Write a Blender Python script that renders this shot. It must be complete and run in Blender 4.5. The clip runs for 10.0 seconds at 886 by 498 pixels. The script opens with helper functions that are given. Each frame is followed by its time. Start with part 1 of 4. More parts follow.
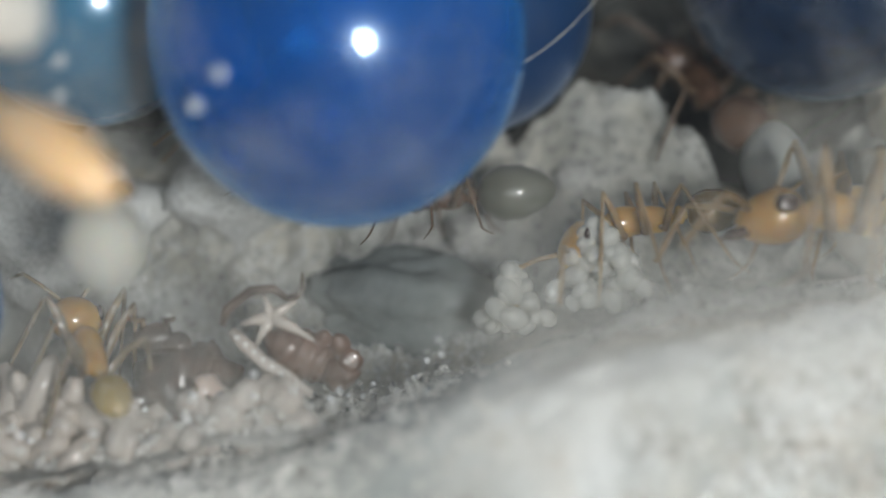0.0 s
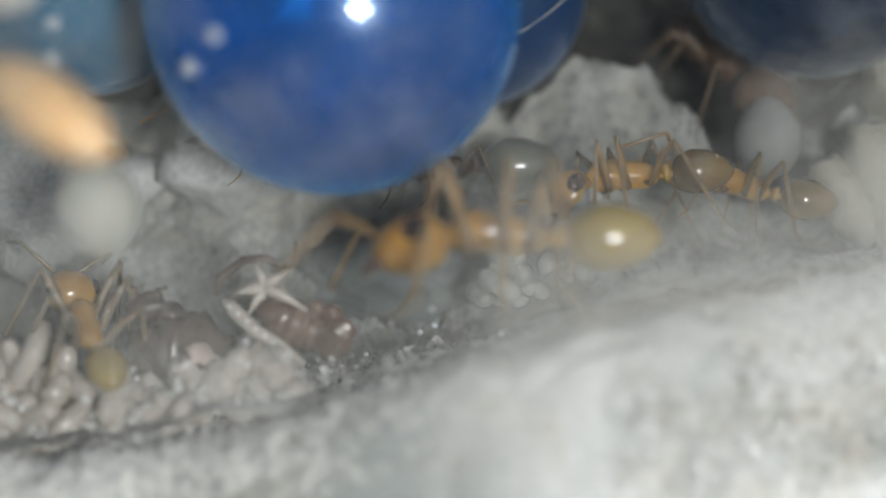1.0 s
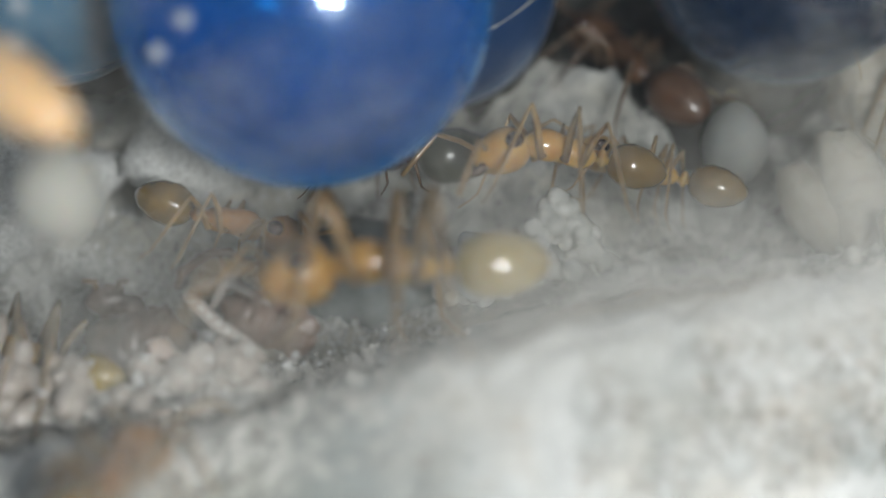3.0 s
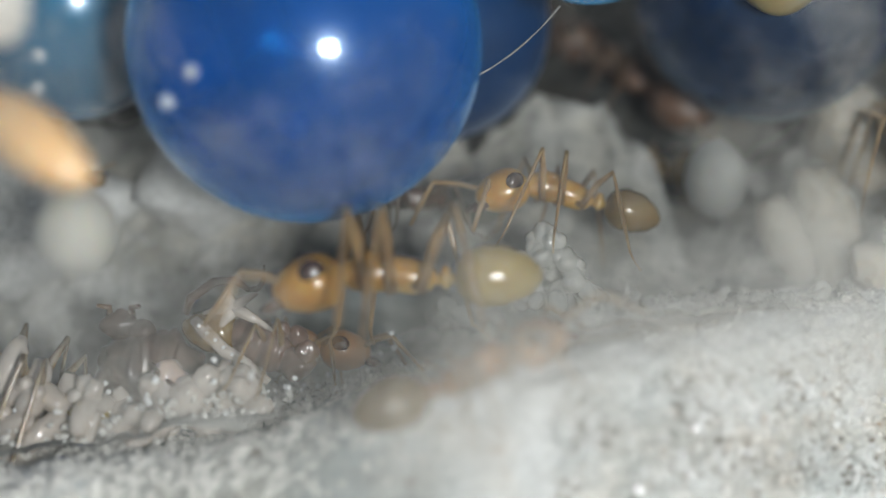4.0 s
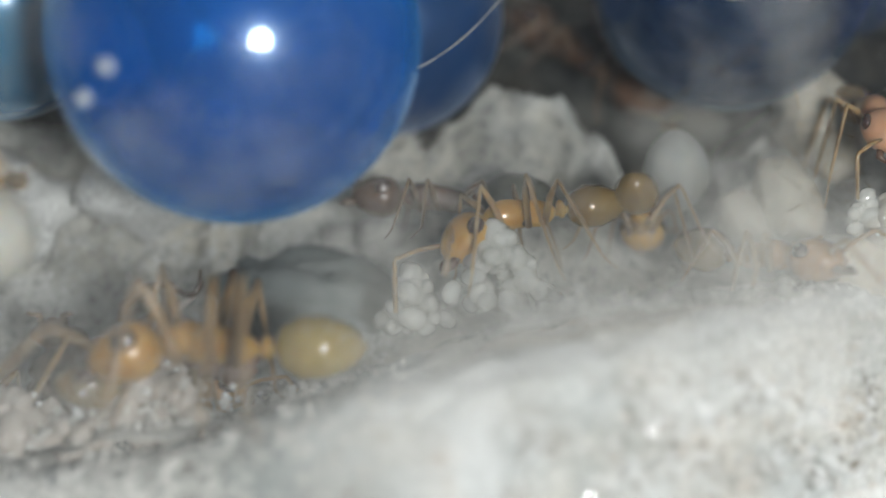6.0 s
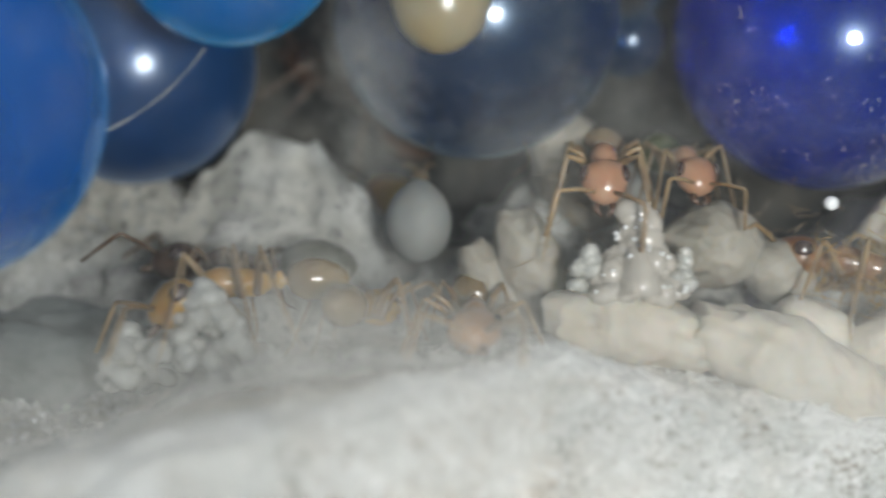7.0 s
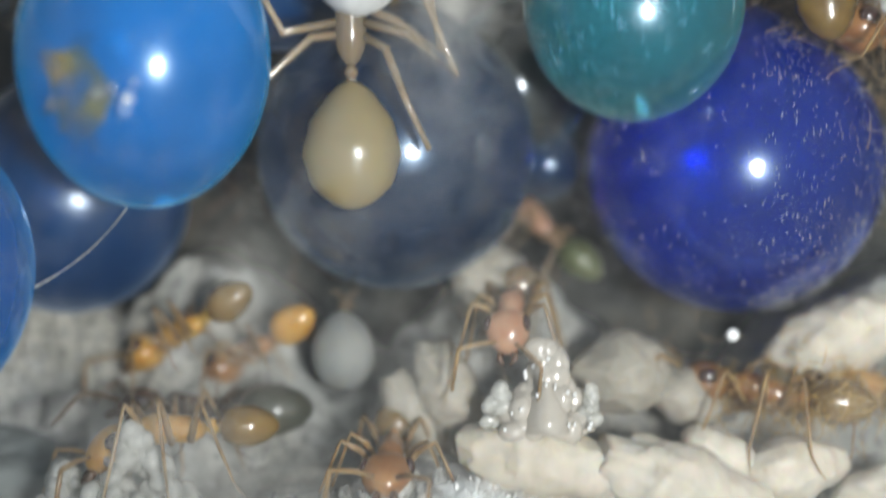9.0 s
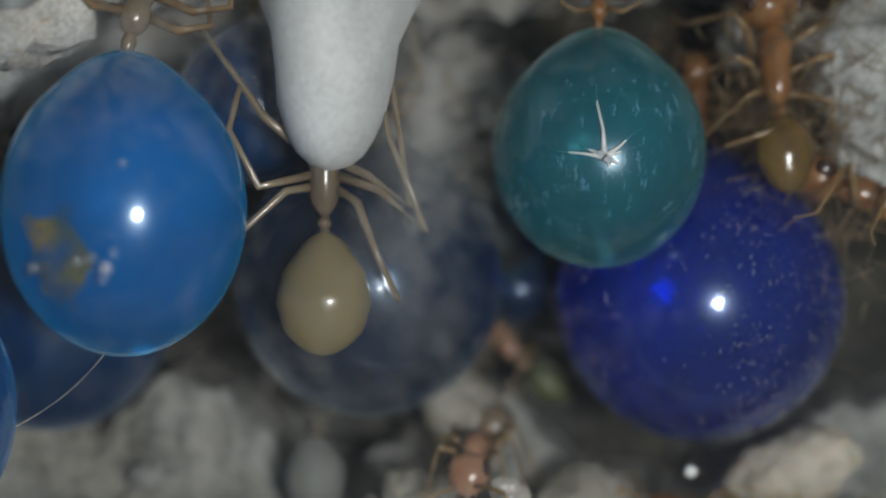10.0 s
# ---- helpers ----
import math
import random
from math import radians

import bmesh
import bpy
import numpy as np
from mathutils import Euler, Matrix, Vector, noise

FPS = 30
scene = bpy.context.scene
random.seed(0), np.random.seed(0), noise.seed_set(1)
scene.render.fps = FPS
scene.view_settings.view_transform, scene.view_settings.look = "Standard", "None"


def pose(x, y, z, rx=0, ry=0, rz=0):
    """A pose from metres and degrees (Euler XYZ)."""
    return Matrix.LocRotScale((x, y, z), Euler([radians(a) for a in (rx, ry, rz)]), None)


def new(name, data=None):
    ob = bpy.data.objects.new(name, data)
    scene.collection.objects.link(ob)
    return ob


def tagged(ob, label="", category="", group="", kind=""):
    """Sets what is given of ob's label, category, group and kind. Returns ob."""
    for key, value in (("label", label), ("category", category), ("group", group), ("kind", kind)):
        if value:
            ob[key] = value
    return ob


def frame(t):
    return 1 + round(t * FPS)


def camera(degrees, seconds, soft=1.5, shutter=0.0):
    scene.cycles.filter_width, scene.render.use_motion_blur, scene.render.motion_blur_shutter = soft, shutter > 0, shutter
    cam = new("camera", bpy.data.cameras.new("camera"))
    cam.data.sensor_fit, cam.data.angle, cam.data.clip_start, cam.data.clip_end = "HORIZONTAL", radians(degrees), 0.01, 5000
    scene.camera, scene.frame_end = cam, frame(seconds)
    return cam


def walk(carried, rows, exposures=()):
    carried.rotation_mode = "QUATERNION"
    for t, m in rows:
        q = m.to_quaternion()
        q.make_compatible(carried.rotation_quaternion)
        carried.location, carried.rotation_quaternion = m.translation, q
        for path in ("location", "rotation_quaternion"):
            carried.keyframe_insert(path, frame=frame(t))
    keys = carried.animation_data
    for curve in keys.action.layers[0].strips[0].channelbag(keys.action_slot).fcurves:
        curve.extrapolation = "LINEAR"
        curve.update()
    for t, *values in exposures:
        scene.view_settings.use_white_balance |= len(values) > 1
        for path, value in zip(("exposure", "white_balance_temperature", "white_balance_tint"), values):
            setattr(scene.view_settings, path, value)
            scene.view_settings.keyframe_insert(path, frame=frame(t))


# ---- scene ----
MM = 0.001  # the nest is laid out in millimetres


# ---- camera and its path ----
def eye(x, y, z, pan, tilt, roll):
    """Camera pose in millimetres; with no angles it looks along +y. pan to the right, tilt up, roll to the right."""
    return pose(x * MM, y * MM, z * MM, 0, 0, -pan) @ pose(0, 0, 0, tilt) @ pose(0, 0, 0, 0, roll) @ pose(0, 0, 0, 90)


PATH = [
    (0, 0.000, -34.915, 0.000, -1.23, -0.45, 0.70),
    (0.5, -0.822, -34.943, -0.140, -1.16, -0.53, 0.34),
    (1, -0.070, -34.867, -0.766, -0.83, -0.53, 0.32),
    (1.5, -0.128, -34.908, -0.814, -0.07, -0.41, 0.20),
    (2, -0.760, -34.734, -1.039, 0.65, 0.07, -0.15),
    (2.5, -0.656, -34.581, -1.313, 1.14, 0.31, -0.31),
    (3, -0.362, -34.565, -1.414, 1.23, 0.44, -0.57),
    (3.2, 0.138, -34.690, -1.299, 1.06, 0.43, -1.14),
    (4.3, 0.546, -37.042, -0.336, 0.03, 0.25, -0.93),
    (4.5, 0.715, -36.847, -0.430, -0.04, 0.22, -0.78),
    (5, 0.771, -37.143, -0.555, -0.03, 0.19, -0.88),
    (5.2, 1.064, -36.409, -0.738, -0.03, 0.20, -0.81),
    (6.3, 3.013, -35.136, 0.052, 0.35, 0.26, -0.04),
    (6.5, 4.704, -34.931, 0.491, 0.23, 0.22, 0.12),
    (6.7, 7.656, -34.364, 0.825, 0.02, 0.13, 0.29),
    (6.9, 9.519, -34.265, 1.140, -0.12, 0.11, -0.02),
    (7, 10.297, -34.509, 1.357, -0.14, 0.05, -0.09),
    (7.5, 12.486, -33.956, 1.375, -0.34, -0.04, 0.03),
    (8, 12.087, -34.354, 1.123, -0.15, 0.01, 0.36),
    (8.5, 12.321, -34.819, 1.039, 0.07, 0.02, 0.43),
    (8.8, 12.535, -35.760, 3.846, 0.13, -0.05, 0.64),
    (8.9, 12.416, -36.022, 4.766, 0.14, -0.09, 0.60),
    (9, 12.624, -36.199, 5.603, 0.15, -0.16, 0.70),
    (9.2, 12.673, -36.873, 6.924, 0.20, -0.21, 0.38),
    (9.5, 12.410, -37.391, 8.492, 0.28, -0.18, 0.24),
    (10, 13.413, -37.527, 9.844, 0.40, -0.04, -0.18),
]
cam = camera(40, 10.0, soft=1.5, shutter=0.5)
cam.data.dof.use_dof = True
cam.data.dof.focus_distance = 35.2 * MM
cam.data.dof.aperture_fstop = 22
walk(cam, [(r[0], eye(*r[1:])) for r in PATH], exposures=[(0, 0.05), (1.0, 0.0), (3.2, 0.0), (4.3, 0.2), (5.2, 0.2), (7.0, 0.2), (7.5, 0.2), (8.5, 0.15), (8.8, 0.5), (9.0, 0.6), (9.2, 0.35), (9.5, -0.25), (10, -0.58)])

# ---- light: a dim room and the camera's small white lamp ----
world = bpy.data.worlds.new("room")
world.use_nodes = True
world.node_tree.nodes["Background"].inputs[0].default_value = (0.60, 0.68, 0.78, 1)
world.node_tree.nodes["Background"].inputs[1].default_value = 0.30
scene.world = world
LAMP_BESIDE = (12.6, -12.0, -2.6)  # the small white lamp rides beside the lens, millimetres from it
LAMP_POWER = 166


# ---- materials ----
def material(name):
    m = bpy.data.materials.new(name)
    m.use_nodes = True
    return m, m.node_tree.nodes, m.node_tree.links, m.node_tree.nodes["Principled BSDF"]


def noise_node(nd, ln, scale, detail=4.0, rough=0.6, kind="NOISE", stretch=None):
    co = nd.new("ShaderNodeTexCoord")
    mp = nd.new("ShaderNodeMapping")
    ln.new(co.outputs["Object"], mp.inputs["Vector"])
    if stretch:
        mp.inputs["Scale"].default_value = stretch
    if kind == "NOISE":
        n = nd.new("ShaderNodeTexNoise")
        n.inputs["Detail"].default_value, n.inputs["Roughness"].default_value = detail, rough
    else:
        n = nd.new("ShaderNodeTexVoronoi")
    n.inputs["Scale"].default_value = scale
    ln.new(mp.outputs[0], n.inputs["Vector"])
    return n


def ramp(nd, ln, src, stops):
    r = nd.new("ShaderNodeValToRGB")
    while len(r.color_ramp.elements) < len(stops):
        r.color_ramp.elements.new(0.5)
    for e, (p, c) in zip(r.color_ramp.elements, stops):
        e.position, e.color = p, (*c, 1) if len(c) == 3 else c
    ln.new(src, r.inputs[0])
    return r


def mixed(nd, ln, fac, a, b, mode="MIX"):
    m = nd.new("ShaderNodeMix")
    m.data_type, m.blend_type = "RGBA", mode
    for sock, v in ((m.inputs[0], fac), (m.inputs[6], a), (m.inputs[7], b)):
        if isinstance(v, (int, float)):
            sock.default_value = v
        elif isinstance(v, tuple):
            sock.default_value = (*v, 1)
        else:
            ln.new(v, sock)
    return m.outputs[2]


def bump(nd, ln, height, strength, dist):
    b = nd.new("ShaderNodeBump")
    b.inputs["Strength"].default_value, b.inputs["Distance"].default_value = strength, dist
    ln.new(height, b.inputs["Height"])
    return b


def plaster(name, light, dark, speck, mould=None, specks=0.3, relief=0.12, warm=None, grainy=0.5, muted=None):
    """Rough plaster: clouding, fine grain, brown or dark specks, and mould where asked."""
    m, nd, ln, p = material(name)
    cloud = noise_node(nd, ln, 420, 5, 0.6)
    grain = noise_node(nd, ln, 5200, 4, 0.7)
    c = ramp(nd, ln, cloud.outputs[0], [(0.32, dark), (0.62, light)]).outputs[0]
    c = mixed(nd, ln, grainy, c, ramp(nd, ln, grain.outputs[0], [(0.34, (0.25, 0.24, 0.23)), (0.56, (1, 1, 1))]).outputs[0], "MULTIPLY")
    if warm:
        c = mixed(nd, ln, ramp(nd, ln, noise_node(nd, ln, 170, 3, 0.6).outputs[0], [(0.45, (0, 0, 0)), (0.62, (1, 1, 1))]).outputs[0], c, warm, "MULTIPLY")
    sp = noise_node(nd, ln, 2600, 2, 0.5)
    area = noise_node(nd, ln, 180, 2, 0.5)
    spot = ramp(nd, ln, sp.outputs[0], [(0.60, (0, 0, 0)), (0.70, (1, 1, 1))])
    where = ramp(nd, ln, area.outputs[0], [(0.42, (0, 0, 0)), (0.62, (specks, specks, specks))])
    mul = nd.new("ShaderNodeMath")
    mul.operation = "MULTIPLY"
    ln.new(spot.outputs[0], mul.inputs[0]), ln.new(where.outputs[0], mul.inputs[1])
    c = mixed(nd, ln, mul.outputs[0], c, speck)
    if mould:
        patch = noise_node(nd, ln, 260, 6, 0.68)
        k = ramp(nd, ln, patch.outputs[0], [(mould[1], (0, 0, 0)), (mould[1] + 0.14, (1, 1, 1))])
        fine = ramp(nd, ln, noise_node(nd, ln, 1500, 4, 0.7).outputs[0], [(0.35, mould[0]), (0.7, mould[2])])
        c = mixed(nd, ln, k.outputs[0], c, fine.outputs[0])
    if muted:  # darker stretch fading in and out along x, limits in metres, wandering edge
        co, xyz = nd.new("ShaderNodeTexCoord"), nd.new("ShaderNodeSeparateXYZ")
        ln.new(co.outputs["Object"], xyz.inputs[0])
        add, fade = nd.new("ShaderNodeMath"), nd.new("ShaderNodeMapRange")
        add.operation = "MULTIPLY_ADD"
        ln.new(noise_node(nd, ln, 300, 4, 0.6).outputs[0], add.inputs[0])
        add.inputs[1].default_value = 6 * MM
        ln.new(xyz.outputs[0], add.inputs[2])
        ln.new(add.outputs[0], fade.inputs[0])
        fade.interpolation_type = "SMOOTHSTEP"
        fade.inputs[1].default_value, fade.inputs[2].default_value, fade.inputs[3].default_value, fade.inputs[4].default_value = muted[0] + 3 * MM, muted[1] + 3 * MM, 1, 0
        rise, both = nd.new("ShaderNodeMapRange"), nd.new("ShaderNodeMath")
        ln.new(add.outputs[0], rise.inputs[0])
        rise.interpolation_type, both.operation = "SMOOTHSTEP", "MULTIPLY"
        rise.inputs[1].default_value, rise.inputs[2].default_value = muted[0] - 7 * MM, muted[0] + 1 * MM
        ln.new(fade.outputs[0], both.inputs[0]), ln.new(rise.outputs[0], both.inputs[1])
        c = mixed(nd, ln, both.outputs[0], c, muted[2], "MULTIPLY")
    ln.new(c, p.inputs["Base Color"])
    p.inputs["Roughness"].default_value = 0.75
    h = mixed(nd, ln, 0.55, cloud.outputs[0], noise_node(nd, ln, 3000, 6, 0.7).outputs[0])
    ln.new(bump(nd, ln, h, 0.9, relief * MM).outputs[0], p.inputs["Normal"])
    return m


def liquid(name, tint, body, clear=0.55, dust=0.0, rough=0.02, scratch=False, rim=(0.05, 0.45, 1.0), edge=0.3, cloudy=0.22, skin_ior=1.34):
    """A skin full of dyed syrup: clear glassy part, coloured body, wet gloss, dust."""
    m, nd, ln, p = material(name)
    out = nd["Material Output"]
    cloud = noise_node(nd, ln, 230, 3, 0.5)
    c = mixed(nd, ln, ramp(nd, ln, cloud.outputs[0], [(0.35, (0, 0, 0)), (0.7, (1, 1, 1))]).outputs[0], tuple(v * 0.6 for v in body), body)
    if dust:
        d = noise_node(nd, ln, 4200 if scratch else 5200, 5, 0.8, stretch=(1, 1, 0.3) if scratch else None)
        d2 = noise_node(nd, ln, 240, 2, 0.5)
        k = nd.new("ShaderNodeMath")
        k.operation = "MULTIPLY"
        ln.new(ramp(nd, ln, d.outputs[0], [(0.56, (0, 0, 0)), (0.66, (dust, dust, dust))]).outputs[0], k.inputs[0])
        ln.new(ramp(nd, ln, d2.outputs[0], [(0.3, (0.15, 0.15, 0.15)), (0.6, (1, 1, 1))]).outputs[0], k.inputs[1])
        c = mixed(nd, ln, k.outputs[0], c, (0.34, 0.46, 0.66))
    ln.new(c, p.inputs["Base Color"])
    p.inputs["Roughness"].default_value = 0.22
    p.inputs["IOR"].default_value = 1.45
    p.inputs["Specular IOR Level"].default_value = 0.6
    g = nd.new("ShaderNodeBsdfGlass")  # cloudy syrup
    g.inputs["Color"].default_value, g.inputs["Roughness"].default_value, g.inputs["IOR"].default_value = (*tint, 1), cloudy, skin_ior
    mix = nd.new("ShaderNodeMixShader")
    mix.inputs[0].default_value = clear
    if dust:  # dust hides the syrup
        hide = nd.new("ShaderNodeMath")
        hide.operation, hide.use_clamp, hide.inputs[0].default_value = "SUBTRACT", True, clear
        ln.new(k.outputs[0], hide.inputs[1]), ln.new(hide.outputs[0], mix.inputs[0])
    ln.new(p.outputs[0], mix.inputs[1]), ln.new(g.outputs[0], mix.inputs[2])
    film, wet, fres = nd.new("ShaderNodeBsdfGlossy"), nd.new("ShaderNodeMixShader"), nd.new("ShaderNodeFresnel")
    film.inputs["Roughness"].default_value, film.inputs["Color"].default_value, fres.inputs[0].default_value = rough, (1, 1, 1, 1), 1.36
    ln.new(fres.outputs[0], wet.inputs[0])
    skin, fuzz = nd.new("ShaderNodeBsdfSheen"), nd.new("ShaderNodeMixShader")  # tinted sheen stands in for the light through the skin's edge
    skin.inputs["Color"].default_value, skin.inputs["Roughness"].default_value, fuzz.inputs[0].default_value = (*rim, 1), 0.45, edge
    ln.new(mix.outputs[0], fuzz.inputs[1]), ln.new(skin.outputs[0], fuzz.inputs[2])
    ln.new(fuzz.outputs[0], wet.inputs[1]), ln.new(film.outputs[0], wet.inputs[2])
    halo, glow = nd.new("ShaderNodeBsdfGlossy"), nd.new("ShaderNodeMixShader")  # a rough blue gloss lobe imitating bloom round the highlight
    halo.inputs["Roughness"].default_value, halo.inputs["Color"].default_value, glow.inputs[0].default_value = 0.28, (0.45, 0.7, 1, 1), 0.022
    ln.new(wet.outputs[0], glow.inputs[1]), ln.new(halo.outputs[0], glow.inputs[2]), ln.new(glow.outputs[0], out.inputs["Surface"])
    ln.new(bump(nd, ln, noise_node(nd, ln, 900, 3, 0.5).outputs[0], 0.12, 0.05 * MM).outputs[0], p.inputs["Normal"])
    return m


def flesh(name, light, dark, scale=700, rough=0.36, sss=0.4, clear=0.0, coat=0.25, ior=1.45):
    """Translucent skin of ants, grubs and cocoons."""
    m, nd, ln, p = material(name)
    n = noise_node(nd, ln, scale, 4, 0.6)
    ln.new(ramp(nd, ln, n.outputs[0], [(0.3, dark), (0.68, light)]).outputs[0], p.inputs["Base Color"])
    p.inputs["Roughness"].default_value = rough
    p.inputs["Subsurface Weight"].default_value, p.inputs["Subsurface Scale"].default_value = sss, 0.5 * MM
    p.inputs["Subsurface Radius"].default_value = (1.0, 0.6, 0.3)
    p.inputs["Transmission Weight"].default_value, p.inputs["IOR"].default_value = clear, ior
    p.inputs["Coat Weight"].default_value, p.inputs["Coat Roughness"].default_value = coat, 0.16
    ln.new(bump(nd, ln, noise_node(nd, ln, scale * 5, 3, 0.6).outputs[0], 0.25, 0.03 * MM).outputs[0], p.inputs["Normal"])
    return m


WHITE_PLASTER = plaster("white_plaster", (0.87, 0.87, 0.84), (0.58, 0.61, 0.59), (0.42, 0.27, 0.16), specks=1.0, relief=0.4, warm=(1.0, 0.90, 0.80))
# the ledge turns darker grey-green over its left part
LEDGE_PLASTER = plaster("ledge_plaster", (0.94, 0.93, 0.91), (0.74, 0.75, 0.73), (0.36, 0.23, 0.13), specks=1.0, relief=0.4, warm=(1.0, 0.91, 0.82), grainy=0.35, muted=(-3.5 * MM, 5.5 * MM, (0.28, 0.315, 0.315)))
GREY_PLASTER = plaster("damp_plaster", (0.62, 0.62, 0.58), (0.31, 0.32, 0.30), (0.07, 0.065, 0.05),
                       mould=((0.06, 0.075, 0.055), 0.62, (0.22, 0.235, 0.17)), specks=0.5, relief=0.7, warm=(1.0, 0.95, 0.87), grainy=0.25)
# mould over a near-black base that carries the deep recess's shade
WALL_PLASTER = plaster("mouldy_shaded_plaster", (0.115, 0.11, 0.09), (0.024, 0.027, 0.028), (0.025, 0.022, 0.018),
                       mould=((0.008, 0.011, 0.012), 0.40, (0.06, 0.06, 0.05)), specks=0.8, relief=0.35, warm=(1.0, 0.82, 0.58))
CHALK = plaster("chalk_plaster", (0.74, 0.74, 0.71), (0.42, 0.43, 0.42), (0.2, 0.18, 0.15), specks=0.3, relief=0.5)
PALE_PLASTER = plaster("pale_plaster", (0.44, 0.43, 0.40), (0.21, 0.21, 0.20), (0.15, 0.13, 0.1), specks=0.6, relief=0.35)
# dark plaster whose colour carries the shade of a hollow
HOLLOW_PLASTER = plaster("dark_hollow_plaster", (0.20, 0.218, 0.212), (0.12, 0.132, 0.13), (0.06, 0.06, 0.05), specks=0.2, relief=0.1, grainy=0.2)
SMOOTH_PLASTER = plaster("smooth_white_plaster", (0.74, 0.74, 0.72), (0.66, 0.67, 0.66), (0.5, 0.45, 0.4), specks=0.25, relief=0.08, grainy=0.22)
GRAIN = plaster("wet_grain", (0.74, 0.72, 0.67), (0.48, 0.465, 0.435), (0.3, 0.25, 0.2), specks=0.3)
SPECK = plaster("brown_sand", (0.26, 0.21, 0.15), (0.12, 0.1, 0.075), (0.06, 0.05, 0.04), specks=0.3)
# crumbs so white that their colour gives the ledge its sparkle
SPARKLE = flesh("sparkle_white", (0.93, 0.92, 0.9), (0.86, 0.85, 0.83), 700, 0.12, 0.0, 0.1, 0.8)
GRAIN.node_tree.nodes["Principled BSDF"].inputs["Roughness"].default_value = 0.25

BLUE = liquid("deep_blue_syrup", (0.13, 0.6, 1.0), (0.0, 0.235, 1.0), 0.63, rim=(0.02, 0.40, 1.0), edge=0.4, cloudy=0.02)
BLUE_BACK = liquid("dark_blue_syrup", (0.07, 0.26, 0.62), (0.0, 0.10, 0.34), 0.55, dust=0.1, rough=0.3, rim=(0.1, 0.35, 0.8), edge=0.2)
BLUE_DUSTY = liquid("dusty_blue_syrup", (0.12, 0.32, 0.62), (0.01, 0.05, 0.14), 0.6, dust=0.16, rough=0.08, rim=(0.3, 0.45, 0.6), edge=0.2)
ROYAL = liquid("royal_blue_syrup", (0.03, 0.24, 1.0), (0.0, 0.05, 0.6), 0.76, dust=0.12, rough=0.04, scratch=True, rim=(0.02, 0.12, 1.0), edge=0.06, cloudy=0.015)
CYAN = liquid("bright_blue_syrup", (0.03, 0.6, 1.0), (0.0, 0.30, 1.0), 0.42, rim=(0.0, 0.5, 1.0), edge=0.4)
TEAL = liquid("teal_syrup", (0.4, 0.9, 0.92), (0.015, 0.25, 0.33), 0.56, dust=0.4, scratch=True, rim=(0.3, 0.7, 0.7), edge=0.25)
TEAL_DEEP = liquid("deep_teal_syrup", (0.1, 0.55, 0.95), (0.0, 0.22, 0.42), 0.25, rim=(0.0, 0.4, 0.9), edge=0.2)
OLIVE = liquid("olive_syrup", (0.4, 0.4, 0.25), (0.06, 0.06, 0.04), 0.3, dust=0.2)

AMBER = flesh("amber_cuticle", (0.70, 0.42, 0.10), (0.42, 0.20, 0.035), rough=0.3, sss=0.4, clear=0.38, coat=0.7, ior=1.35)
ORANGE = flesh("orange_cuticle", (0.52, 0.27, 0.10), (0.22, 0.085, 0.028), rough=0.3, sss=0.4, clear=0.38, coat=0.7, ior=1.35)
ROSE = flesh("rose_amber_cuticle", (0.64, 0.38, 0.23), (0.40, 0.19, 0.11), rough=0.3, sss=0.4, clear=0.45, coat=0.7, ior=1.35)
RED_BROWN = flesh("red_brown_cuticle", (0.11, 0.055, 0.026), (0.045, 0.022, 0.013), rough=0.4)
PALE_AMBER = flesh("pale_amber_cuticle", (0.52, 0.41, 0.29), (0.34, 0.255, 0.165), rough=0.25, clear=0.6, coat=0.8)
GREY_OLIVE = flesh("grey_olive_gaster", (0.10, 0.10, 0.07), (0.06, 0.06, 0.045), clear=0.3, coat=0.5)
OLIVE_GASTER = flesh("olive_gaster", (0.13, 0.15, 0.06), (0.07, 0.08, 0.035), clear=0.3)
PEACH = flesh("peach_cuticle", (0.72, 0.47, 0.24), (0.55, 0.33, 0.15))
HONEY = flesh("honey_gaster", (0.43, 0.30, 0.06), (0.26, 0.175, 0.028), rough=0.2, clear=0.2, coat=0.7)
BROWN_GASTER = flesh("brown_gaster", (0.32, 0.20, 0.05), (0.14, 0.085, 0.028), rough=0.25, clear=0.42, coat=0.7)
TAN = flesh("tan_gaster", (0.60, 0.45, 0.18), (0.42, 0.36, 0.22), 300, 0.3, clear=0.55, coat=0.4)
PALE_GREY = flesh("pale_grey_gaster", (0.28, 0.285, 0.265), (0.20, 0.205, 0.19), 500, 0.7, clear=0.25, coat=0.0)
PALE_CREAM = flesh("pale_cream_gaster", (0.52, 0.51, 0.45), (0.42, 0.41, 0.36), 260, 0.7, clear=0.3, coat=0.0)
LEG = flesh("leg_cuticle", (0.38, 0.25, 0.12), (0.14, 0.085, 0.04), 1400, clear=0.3)
DARK_LEG = flesh("dark_leg_cuticle", (0.14, 0.09, 0.05), (0.06, 0.04, 0.03))
EYE = flesh("eye", (0.06, 0.025, 0.015), (0.02, 0.01, 0.008), rough=0.12, sss=0.0, coat=1.0)
GRUB = flesh("grub_skin", (0.90, 0.82, 0.73), (0.70, 0.61, 0.53), 450, 0.08, 0.0, 0.52, 1.0, 1.15)
EGG = flesh("egg_skin", (0.97, 0.96, 0.90), (0.90, 0.88, 0.81), 700, 0.06, 0.0, 0.7, 1.0, 1.15)
JELLY = flesh("grub_jelly", (0.76, 0.70, 0.61), (0.60, 0.55, 0.48), 600, 0.18, 0.0, 0.5, 1.0, 1.12)
